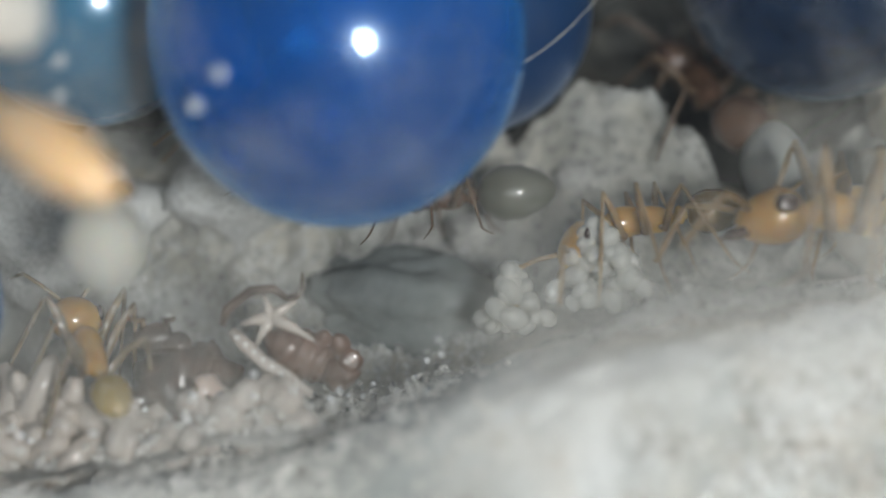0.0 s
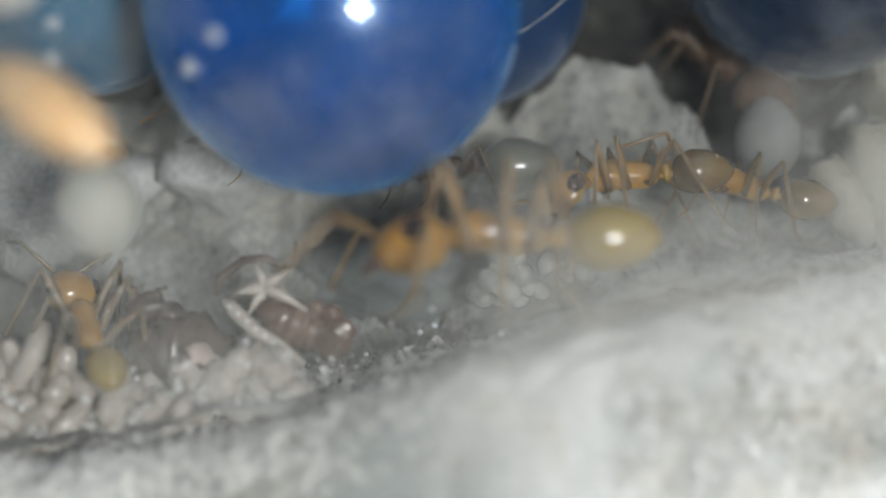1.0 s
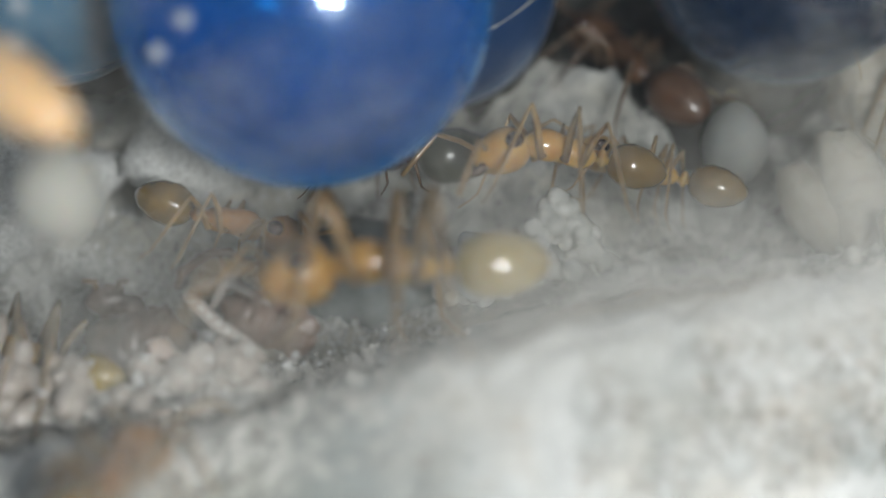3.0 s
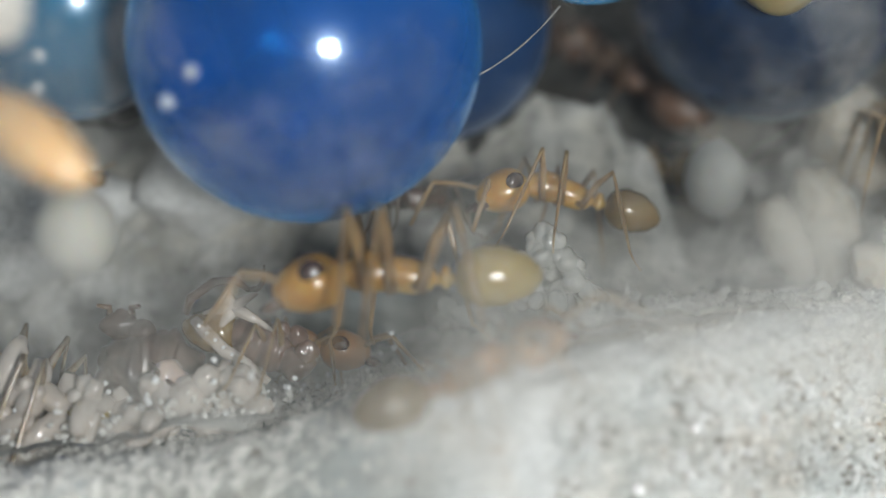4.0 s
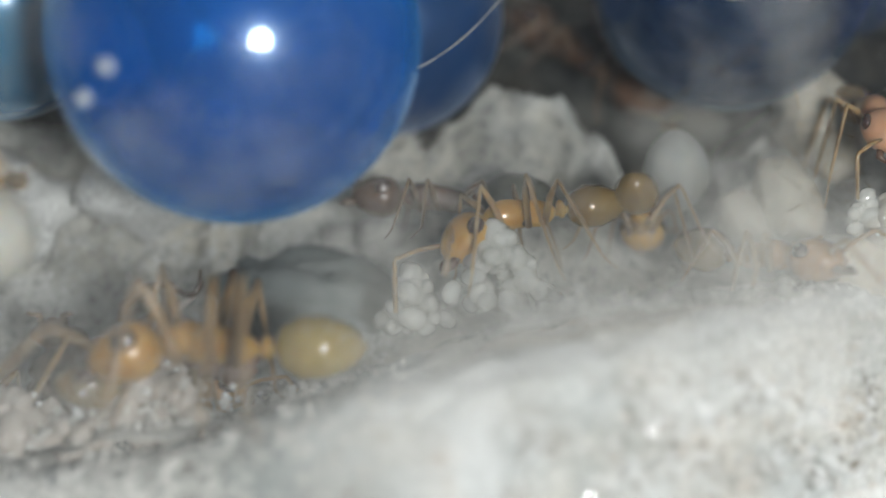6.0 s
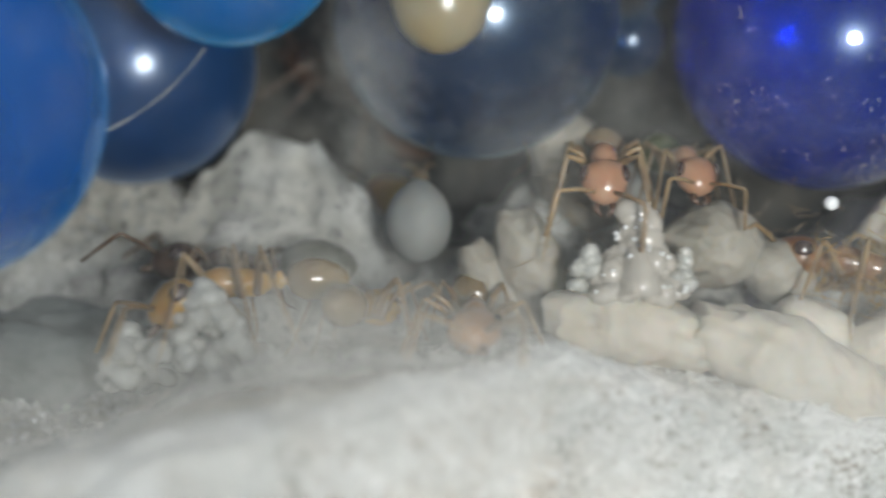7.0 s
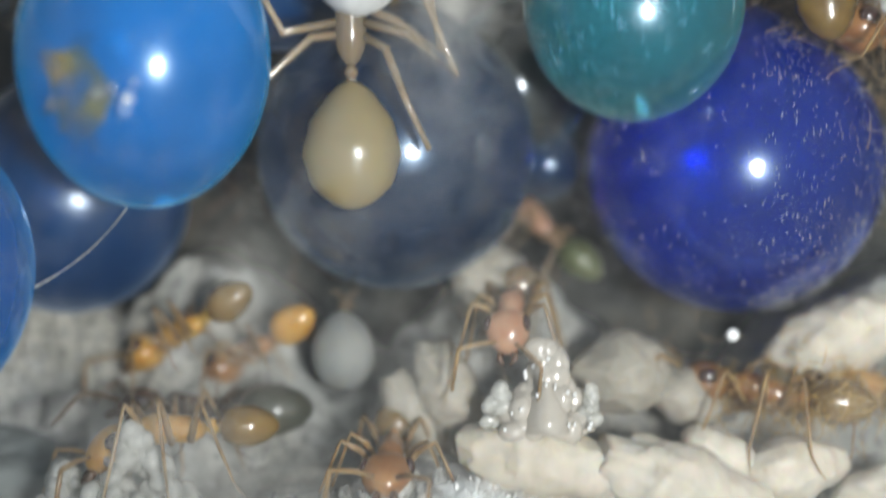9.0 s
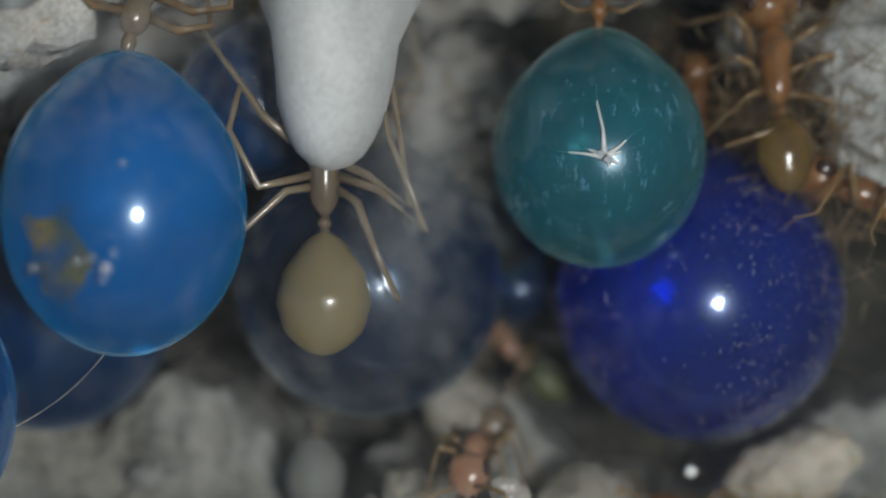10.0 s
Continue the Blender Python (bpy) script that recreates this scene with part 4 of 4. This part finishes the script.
lump((-13.2, 3.4, 0.6), 2.4, 1, CHALK, "large white plaster lump by the cream ant")
lump((-7.8, 4.2, 1.8), 1.5, 2, CHALK, "white plaster lump under the blue ball")
lump((28.0, 2.4, 15.8), 2.2, 3, CHALK, "white plaster lump high in the corner")
lump((28.2, 3.0, 13.2), 1.3, 4, CHALK, "white plaster lump by the amber ants")
lump((0.6, -3.0, 17.4), 2.6, 5, WHITE_PLASTER, "white plaster lump hanging at the roof")
# lump added for a soft white blob near the pane
lump((-9.5, -10.4, 4.7), 0.75, 8, WHITE_PLASTER, "white lump close behind the front pane")
lump((24.6, 3.6, 17.2), 1.3, 9, PALE_PLASTER, "grey plaster lump above the teal ball")
lump((14.2, 7.5, 15.2), 2.2, 6, PALE_PLASTER, "grey plaster lump on the back wall")
bm = bmesh.new()  # a thin pale tube arching behind the big blue ball
tube(bm, [(8.3 * math.sin(radians(b)), 0.12 * math.sin(b * 0.2), -8.3 * math.cos(radians(b))) for b in range(14, 54, 2)], [0.014 + 0.018 * abs(math.sin(b * 0.6)) for b in range(20)], 6)
tagged(part("fibre", bm, PALE_PLASTER, at=mm(-2.75, -1.6, 11.9)), "thin pale arc between the blue balls", "fibre")
# dark mound: the shade of the recess under the ball, put in its colour
bm = bmesh.new()
for q in bmesh.ops.create_icosphere(bm, subdivisions=5, radius=1)["verts"]:
    d = q.co.copy()
    q.co = Vector((d.x * 3.3, d.y * 1.3, d.z * 1.8)) * (1 + 0.4 * noise.fractal(d * 0.9 + Vector((3, 8, 2)), 1.0, 2.1, 4))
tagged(part("plaster_mound", bm, HOLLOW_PLASTER, at=mm(-2.2, 3.9, -2.1, 0, 12, 0)), "dark plaster mound between slope and floor, coloured like a shaded hollow", "plaster mound", "plaster lumps")
rnd = random.Random(77)
for k in range(18):
    x = rnd.uniform(-12, 7.2) if k < 10 else rnd.uniform(10.5, 29)
    p = slope_point(x, rnd.uniform(0.2, 0.85))
    lump((p[0], p[1] + 0.2, p[2] - 0.1), rnd.uniform(0.3, 0.75), 100 + k)


def glint_beads():
    """Tiny near-white beads standing in for wet glints, as one mesh."""
    rnd = random.Random(55)
    v, f = ico(2)
    shapes = []

    def bead(x, y, z, r):
        shapes.append((v * r + (x, y, z), f))

    for _ in range(70):
        x, y, z = heap(rnd)
        bead(x, y - 1.0, z + rnd.uniform(0, 1.1), rnd.uniform(0.05, 0.1))
    for _ in range(40):
        x, y, z = back(rnd)
        bead(x, y - 0.25, z, rnd.uniform(0.04, 0.09))
    for _ in range(420):
        x, y, z = face(rnd)
        bead(x, y - 0.04, z, rnd.uniform(0.04, 0.1))
    tagged(many("glint_beads", shapes, GLINT), "tiny white beads standing in for wet glints on brood and plaster", "water beads", kind="stuff")


glint_beads()


def ball_dust():
    """Fine pale dust flecks and short smears stuck to the royal blue ball, and on the dark wall round it."""
    rng = np.random.default_rng(63)
    v, f = ico(1)
    shapes = []
    for _ in range(4200):
        a, b = radians(rng.uniform(-80, 75)), radians(rng.uniform(-75, 75))
        if rng.random() > (0.15 if a < 0 else 0.75) * (0.4 + max(0, 1.2 * fbm(a * 4, 3, b * 4, 1.0, 3) + 0.4)):
            continue
        d = np.array((math.cos(b) * math.sin(a), -math.cos(b) * math.cos(a), math.sin(b)))
        w, n = rng.uniform(0.006, 0.015), rng.choice((1, 2, 4, 6, 9))
        turn = np.array(Euler((0, rng.uniform(-0.35, 0.2), 0)).to_matrix())
        q = Vector(d) * 4.85
        shapes.append(((v * (w, w * 0.6, w * n)) @ turn.T + np.array(q) * 1.004 + (22.4, 4.2, 8.15), f))
    tagged(many("dust", shapes, PALE_PLASTER), "pale dust flecks and smears on the royal blue ball", "dust", kind="stuff")


ball_dust()


def droplet(at, r, label, group="water droplets"):
    bm = bmesh.new()
    blob(bm, (0, 0, 0), (r, r * 0.8, r), u=20, v=14)
    return tagged(part("droplet", bm, GLINT if r > 0.2 else BEAD if r > 0.15 else WATER, at=at), label, "droplet", group)


droplet(mm(21.6, 1.2, 2.75), 0.21, "clear water droplet under the royal blue ball")
# pale beads stand in for the soft bright rings over the blue ball
for x, y, z, r in ((-5.55, -7.72, 3.79, 0.17), (-6.28, -6.95, 3.16, 0.18), (-9.73, -6.0, 4.38, 0.17), (-9.75, -6.0, 3.54, 0.16)):
    droplet(mm(x, y, z), r, "tiny pale bead standing in for a bright ring before the blue ball")


# ---- front pane, leaning a little, with condensation and haze drifts on its inner face ----
def pane_y(z):
    return -10.8 + 0.3 * (z - 6)


bm = bmesh.new()
front = [[bm.verts.new((x, pane_y(z) - d, z)) for x, z in ((-24, -15), (38, -15), (38, 23), (-24, 23))] for d in (0, 1.2)]
bm.faces.new(front[0][::-1]), bm.faces.new(front[1])
for k in range(4):
    bm.faces.new((front[0][k], front[0][(k + 1) % 4], front[1][(k + 1) % 4], front[1][k]))
bmesh.ops.recalc_face_normals(bm, faces=bm.faces)
pane = tagged(part("window_1", bm, GLASS), "clear front pane of the ant nest", "glass pane", kind="structure")
pane.data.polygons.foreach_set("use_smooth", [False] * 6)

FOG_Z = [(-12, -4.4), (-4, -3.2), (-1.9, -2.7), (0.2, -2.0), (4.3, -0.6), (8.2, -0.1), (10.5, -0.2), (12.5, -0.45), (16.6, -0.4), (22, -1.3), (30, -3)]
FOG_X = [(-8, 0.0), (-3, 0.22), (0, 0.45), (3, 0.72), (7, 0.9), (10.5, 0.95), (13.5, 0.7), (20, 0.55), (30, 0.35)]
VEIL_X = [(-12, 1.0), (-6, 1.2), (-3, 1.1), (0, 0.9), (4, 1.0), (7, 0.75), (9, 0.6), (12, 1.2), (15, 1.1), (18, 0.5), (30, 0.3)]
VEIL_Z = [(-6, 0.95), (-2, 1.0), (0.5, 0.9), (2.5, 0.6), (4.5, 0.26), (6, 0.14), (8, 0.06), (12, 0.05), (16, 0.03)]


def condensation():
    """Fine droplets: condensation thick along the ledge, thin drifts elsewhere standing in for haze."""
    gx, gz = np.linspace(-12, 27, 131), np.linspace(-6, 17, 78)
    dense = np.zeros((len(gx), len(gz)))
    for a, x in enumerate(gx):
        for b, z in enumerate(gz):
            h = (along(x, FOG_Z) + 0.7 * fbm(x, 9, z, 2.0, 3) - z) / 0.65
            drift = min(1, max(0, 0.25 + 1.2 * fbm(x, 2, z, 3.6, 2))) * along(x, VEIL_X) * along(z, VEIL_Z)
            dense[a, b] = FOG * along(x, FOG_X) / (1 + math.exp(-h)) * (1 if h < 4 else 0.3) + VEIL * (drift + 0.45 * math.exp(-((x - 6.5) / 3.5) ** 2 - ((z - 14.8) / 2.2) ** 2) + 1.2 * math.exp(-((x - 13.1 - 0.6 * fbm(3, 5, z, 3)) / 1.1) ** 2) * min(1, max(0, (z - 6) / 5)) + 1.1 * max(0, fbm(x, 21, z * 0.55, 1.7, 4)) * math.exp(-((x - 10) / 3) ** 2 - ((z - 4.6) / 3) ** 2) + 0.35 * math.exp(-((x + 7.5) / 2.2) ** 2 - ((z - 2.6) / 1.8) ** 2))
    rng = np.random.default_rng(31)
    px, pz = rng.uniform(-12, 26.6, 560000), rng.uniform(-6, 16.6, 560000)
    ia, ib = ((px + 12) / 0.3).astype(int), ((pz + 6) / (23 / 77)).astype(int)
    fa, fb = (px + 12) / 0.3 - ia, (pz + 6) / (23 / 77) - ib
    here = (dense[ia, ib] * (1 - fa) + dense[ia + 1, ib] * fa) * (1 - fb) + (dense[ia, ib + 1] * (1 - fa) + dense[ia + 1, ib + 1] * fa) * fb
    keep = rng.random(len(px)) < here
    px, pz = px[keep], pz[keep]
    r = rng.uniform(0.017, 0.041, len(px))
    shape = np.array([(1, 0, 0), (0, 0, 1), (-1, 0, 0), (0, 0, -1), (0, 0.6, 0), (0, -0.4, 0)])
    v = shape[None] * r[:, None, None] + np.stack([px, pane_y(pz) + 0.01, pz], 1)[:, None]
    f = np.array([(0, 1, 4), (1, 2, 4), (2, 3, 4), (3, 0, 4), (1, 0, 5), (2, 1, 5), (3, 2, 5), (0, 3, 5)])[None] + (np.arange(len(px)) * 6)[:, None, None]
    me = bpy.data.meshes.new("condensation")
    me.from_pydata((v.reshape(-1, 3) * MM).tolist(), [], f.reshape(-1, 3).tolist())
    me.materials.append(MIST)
    tagged(new("condensation", me), "fine milky condensation droplets on the pane, the drifts standing in for haze", "condensation", kind="stuff")


# FOG: condensation along the ledge; VEIL: drifts that imitate haze over dark parts
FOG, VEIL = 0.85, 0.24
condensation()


# ---- what moves: rows of seconds, place in millimetres, pitch (nose down) and heading ----
RUNNER = [(0, 10.63, -1.50, 0.46, -6, 184), (0.4, 5.70, -3.60, 0.31, -4, 188), (0.6, 3.02, -4.40, -0.20, 0, 186), (0.8, 1.32, -4.40, -0.66, 0, 184), (1, 1.12, -4.60, -0.69, 0, 180), (1.5, -0.51, -4.60, -1.37, 8, 178),
          (2, -0.75, -4.60, -1.55, 4, 180), (2.5, -0.67, -4.60, -1.44, 2, 180), (3, -0.88, -4.60, -1.56, 2, 182), (3.7, -0.71, -4.40, -1.12, 2, 182), (4.3, -0.56, -4.00, -0.96, 2, 180), (4.5, -0.89, -3.80, -1.56, 8, 178),
          (4.9, -2.13, -3.00, -3.29, 30, 182), (5.2, -1.77, -3.20, -2.11, 14, 180), (6.3, -4.30, -3.60, -2.94, 0, 180), (6.6, -4.6, -3.60, -2.94, 0, 180), (7.0, -7.5, -3.6, -3.2, 0, 180), (8, -9, -3.6, -3.4, 0, 180), (10, -10, -3.6, -3.6, 0, 180)]
CROSSER = [(0, -16.2, -7.6, -6.5, 0, 0), (2.4, -12.5, -7.6, -6.6, 0, 40), (3, -7.0, -7.60, -6.3, -8, 84), (3.2, -5.8, -7.40, -5.9, -8, 70), (4.3, 2.95, -6.60, -2.76, -22, 14),
           (4.6, 4.02, -5.60, -2.67, -22, 16), (4.9, 7.77, -3.20, -1.24, -17, 24), (5.2, 11.06, -0.20, -0.45, -6, 50),
           (5.6, 11.6, 0.3, -0.3, 0, 0), (6.0, 11.4, 0.5, -0.4, 6, -50), (6.4, 11.2, 0.5, -0.4, 14, -85), (7.5, 11.1, 0.5, -0.45, 16, -92), (10, 11.1, 0.5, -0.5, 16, -92)]
VISITOR = [(0, -5.4, 3, 2.95, 0, 190), (1.3, -5.6, 2.4, 2.2, 0, 190), (1.7, -7, 1.6, 1.9, 8, 200), (2, -8, 1, 1.2, 15, 235), (2.25, -8.8, 0.5, -0.1, 15, 285), (2.5, -9, 0.2, -0.8, 15, 335), (3, -5.8, 0.4, -0.4, 17, 345),
           (4.3, -4.1, -1.2, -3.5, 8, 370), (4.9, -4.2, -1.4, -3.45, 8, 380), (5.2, -3.6, -1.4, -3.8, 8, 380), (6.3, -6.3, -1.4, -4.2, 8, 400), (10, -7, -1.4, -4.4, 8, 400)]
LEFT = [(0, -10.4, -1.6, -3.1, -30, 125), (1.5, -10.3, -1.6, -3.3, -30, 125), (2, -10.8, -1.6, -3.5, -17, 168), (2.5, -10.8, -1.6, -4, -17, 172), (3, -10.6, -1.6, -4.2, -11, 172),
        (4.3, -11.2, -1.6, -4.6, -18, 165), (10, -11, -1.6, -4.65, -18, 165)]
NURSE = [(0, 5.04, 0.2, 0.48, 12, 186), (0.6, 4.7, 0.2, 0.4, 12, 184), (1, 4.8, 0.2, 1.0, 8, 185), (1.5, 4.7, 0.2, 1.3, 0, 186), (2, 4.4, 0.2, 1.6, -10, 187), (2.5, 3.9, 0.2, 1.6, -9, 187), (3, 3.9, 0.2, 1.7, -7, 188),
         (4.3, 4.36, 0.2, 1.3, -10, 185), (4.5, 4.38, 0.2, 1.07, -8, 186), (4.9, 4.2, 0.2, 0.88, 2, 191), (5.2, 4.0, 0.2, 0.64, 8, 189), (6.3, 4.64, 0.2, 0.8, 12, 191), (7, 4.5, 0.2, 0.42, 8, 187),
         (7.5, 4.44, 0.2, 0.42, 6, 186), (8.5, 4.7, 0.2, 0.25, 6, 186), (10, 4.7, 0.2, 0.2, 6, 185)]
HELPER = [(0, 13.1, 1, 0.56, -9, 190), (0.6, 10.2, 1, 0.84, -9, 190), (1, 8.3, 1, 0.7, -11, 185), (2, 7.1, 1, 1.29, -15, 180), (2.5, 7.2, 1, 1.26, -15, 175), (3, 6.7, 1.6, 1.3, -15, 160),
          (3.6, 7.6, 4.0, 3.0, -20, 110), (4.1, 8.4, 8.0, 2.8, 0, 110), (4.3, 6.0, 9.4, 2.8, 0, 160), (5.2, 6.0, 9.4, 2.8, 0, 160), (5.5, 8.4, 7.6, 2.4, 10, 110), (5.9, 8.3, 3.0, 1.2, 20, 80), (6.2, 7.9, 1.2, 0.1, 20, 74), (6.6, 7.9, 1.0, -0.3, 5, 76), (7.6, 7.8, 1.0, -0.3, 5, 80), (8.0, 7.6, 1.2, -0.1, 0, 86), (8.6, 7.3, 1.3, 0.0, -10, 110), (9.0, 4.3, 3.4, 3.0, 30, 158), (9.2, 4.1, 3.0, 3.0, 40, 160), (9.5, 3.6, 2.4, 1.2, 40, 165), (10, 3.0, 1.6, -0.6, 30, 170)]
RED = [(0, 8.0, 6, 4.9, -31, 110), (1, 8.8, 6, 5.0, -31, 112), (2, 7.8, 6, 5.1, -31, 115), (2.5, 7.2, 6, 5.1, -31, 120), (3, 6.7, 6, 5.2, -31, 125), (4.3, 7.1, 8, 6.6, -31, 150), (10, 7.1, 8.4, 6.8, -31, 150)]
SHADE = [(0, -0.9, 2.4, 1.3, 4, 176), (0.5, -1.0, 2.4, 1.5, 4, 178), (1, -0.6, 2.4, 1.4, 2, 180), (1.6, -0.9, 2.4, 1.7, 0, 184), (2.5, -1.8, 2.4, 1.7, 4, 184), (4.3, -0.3, 2.4, 1.3, 0, 186), (5, -0.1, 2.4, 1.2, 0, 184), (5.8, 1.5, 2.4, 1.3, 0, 180), (6.5, 3.4, 2.6, 1.3, 0, 178), (7.0, 4.0, 2.9, 0.9, 0, 179), (8.0, 4.6, 3.1, 0.5, 0, 180), (10, 5.0, 3.1, 0.4, 0, 180)]
PARTNER = [(0, 17.5, 3.2, 4.1, 12, -80), (7.0, 17.5, 3.2, 4.2, 12, -80), (7.6, 17.4, 3.2, 4.2, 10, -84), (7.8, 17.1, 3.7, 4.6, -15, -140), (8.0, 16.9, 4.2, 5.0, -30, -190), (8.5, 16.2, 5.6, 6.2, -40, -200), (10, 16.0, 5.8, 6.4, -40, -200)]
CLIMBER = [(0, 4.0, 9.6, 2.6, 0, 150), (5.8, 4.0, 9.6, 2.6, 0, 150), (6.6, 6.6, 9.0, 3.2, 0, 150), (7.5, 6.7, 8.5, 3.4, 0, 150), (8.5, 6.7, 6.8, 3.0, 10, 150), (9.2, 6.4, 2.8, 1.8, 30, 140), (9.5, 6.2, 2.0, 0.7, 30, 140), (10, 6.0, 1.4, -0.8, 30, 140)]
FACE = [(0, 15.1, 1.9, 4.05, 12, -92), (6.5, 15.1, 1.9, 4.05, 12, -92), (7.0, 15.0, 1.9, 4.15, 14, -96), (7.5, 15.1, 1.9, 4.20, 14, -92), (8.0, 15.0, 1.8, 4.15, 20, -90), (8.5, 14.95, 1.8, 4.30, 12, -88), (9, 14.9, 1.8, 3.85, 14, -100), (10, 14.9, 1.8, 3.55, 10, -105)]


def at_time(rows, t):
    return [float(np.interp(t, [r[0] for r in rows], [r[k] for r in rows])) for k in range(1, 6)]


def go(thing, rows, stride=1.3, swing=17):
    """Moves an ant along its rows; its legs swing with the way gone, and its feelers play."""
    walk(thing, [(r[0], mm(r[1], r[2], r[3], 0, r[4], r[5])) for r in rows])
    legs = [o for o in thing.children if o.name.startswith("leg")]
    base = [o.matrix_basis.copy() for o in legs]
    times = [i * 0.1 for i in range(101)]
    way, gone = 0.0, []
    for a, b in zip(times, times[1:] + [10.0]):
        gone.append(way)
        way += (Vector(at_time(rows, b)[:3]) - Vector(at_time(rows, a)[:3])).length
    for k, o in enumerate(legs):
        set_off = math.pi * ((k // 2 + k % 2) % 2)
        walk(o, [(t, base[k] @ pose(0, 0, 0, 0, 0, swing * math.sin(g / stride * math.pi + set_off) * min(1, g))) for t, g in zip(times, gone)])
    for head in [o for o in thing.children if o.name.startswith("head")]:
        for k, o in enumerate([f for f in head.children if f.name.startswith("antenna")]):
            b = o.matrix_basis.copy()
            walk(o, [(t, b @ pose(0, 0, 0, 0, 10 * math.sin(t * 5 + k * 2), 12 * math.sin(t * 3.3 + k))) for t in times[::2]])


for x, y, z, r in ((4.6, -6.2, 9.6, 0.16), (4.2, -6.1, 9.45, 0.17), (5.2, -6.3, 9.7, 0.15), (5.0, -6.3, 9.3, 0.2), (2.9, -5.6, 9.3, 0.16), (5.4, -6.2, 12.0, 0.13), (4.9, -6.25, 9.0, 0.15)):
    droplet(mm(x, y, z), r * 0.75, "tiny wet bead on the bright blue ball")


def strands():
    """Thin white tubes and a bead that stand in for a star-shaped glint on the teal ball."""
    thing = new("glint_rays")
    thing.matrix_basis = mm(18.25, -2.9, 12.45)
    tagged(thing, "star of thin white tubes standing in for a glint on the teal ball", "silk strands")
    for a, n in ((95, 2.2), (38, 1.5), (20, 1.0), (150, 0.8), (-25, 0.9), (170, 1.3), (-60, 0.6)):
        bm = bmesh.new()
        d = Vector((math.cos(radians(a)), 0, math.sin(radians(a))))
        tube(bm, [d * 0.04 * n, d * n * 0.35 + Vector((0.03, 0.05, 0)), d * n * 0.7 + Vector((-0.04, 0.3, 0)), d * n + Vector((0.03, 0.75, 0))], [0.085, 0.045, 0.026, 0.012], 6)
        part("strand", bm, SMOOTH_PLASTER, thing)
    bm = bmesh.new()
    blob(bm, (0, -0.1, 0), (0.26, 0.12, 0.12), (0, 35, 0), lumps=0.3, freq=4)
    part("bead", bm, WATER, thing)


strands()


def fuzz():
    """Fine curved hairs and fibres on the wall and round the brood, as one mesh."""
    rng = np.random.default_rng(91)
    shapes = []
    for cx, cy, cz, sx, sz, count, big in ((25.6, 1.2, 14.8, 1.7, 2.4, 520, 1.3), (26.8, 1.4, 10.8, 1.0, 1.8, 70, 1.4), (24.2, 1.6, 0.6, 1.3, 0.7, 280, 1.0), (20.0, 2.6, 2.4, 1.6, 0.8, 40, 0.6), (14.0, 2.2, 1.6, 0.9, 1.2, 40, 0.8)):
        for _ in range(count):
            p = np.array((rng.normal(cx, sx), cy + rng.uniform(-1, 1), rng.normal(cz, sz)))
            a, n, w = rng.uniform(0, math.tau), rng.uniform(0.4, 1.2) * big, rng.uniform(0.016, 0.034) * (0.4 + big) / 1.6
            d, side = np.array((math.cos(a), rng.uniform(-0.6, 0.2), math.sin(a))), np.array((-math.sin(a), 0, math.cos(a)))
            bow = rng.uniform(-0.4, 0.4)
            ring = [p + d * n * k + side * bow * n * (k * k) for k in (0, 0.35, 0.7, 1)]
            v = [c + (side * math.cos(b) + np.array((0, 1, 0)) * math.sin(b)) * w * f for c, f in zip(ring, (1, 0.9, 0.6, 0.15)) for b in (0, 2.1, 4.2)]
            f = [(3 * k + m, 3 * k + (m + 1) % 3, 3 * k + 3 + (m + 1) % 3, 3 * k + 3 + m) for k in range(3) for m in range(3)]
            shapes.append((np.array(v), np.array(f)))
    tagged(many("hairs", shapes[:590] + shapes[870:], LEG), "fine amber hairs and fibres clinging to wall and brood", "hairs", kind="stuff")
    tagged(many("hairs", shapes[590:870], AMBER), "matted amber fibres beside the cocoons", "hairs", kind="stuff")


fuzz()


def camera_lamp():
    """The lamp that lights the nest: a small white disc in a dark ring, beside the lens."""
    thing = new("lamp")
    tagged(thing, "small round white lamp carried beside the lens", "lamp")
    bm = bmesh.new()
    lathe(bm, [(-0.6, 4.1), (-0.6, 4.9), (0.4, 4.9), (0.4, 4.2), (-0.3, 4.15)], n=32)
    bmesh.ops.rotate(bm, verts=bm.verts, matrix=Euler((0, 0, radians(90))).to_matrix())
    part("ring", bm, EYE, thing)
    bm = bmesh.new()
    bmesh.ops.create_circle(bm, cap_ends=True, segments=24, radius=4.1, matrix=pose(0, 0.5, 0, -90))
    glow, nd, ln, p = material("lamp_glow")
    p.inputs["Base Color"].default_value = (0, 0, 0, 1)
    p.inputs["Emission Color"].default_value, p.inputs["Emission Strength"].default_value = (1.0, 0.972, 0.985, 1), LAMP_POWER
    part("disc", bm, glow, thing)
    return thing


torch = camera_lamp()


def motions():
    walk(torch, [(r[0], mm(*(Vector(r[1:4]) + Vector(LAMP_BESIDE)), 0, 0, 20)) for r in PATH])
    for thing, rows in ((runner, RUNNER), (crosser, CROSSER), (visitor, VISITOR), (left_ant, LEFT), (nurse, NURSE), (helper, HELPER), (red_ant, RED), (climber, CLIMBER), (shade_ant, SHADE), (partner, PARTNER), (face_ant, FACE)):
        go(thing, rows)


motions()
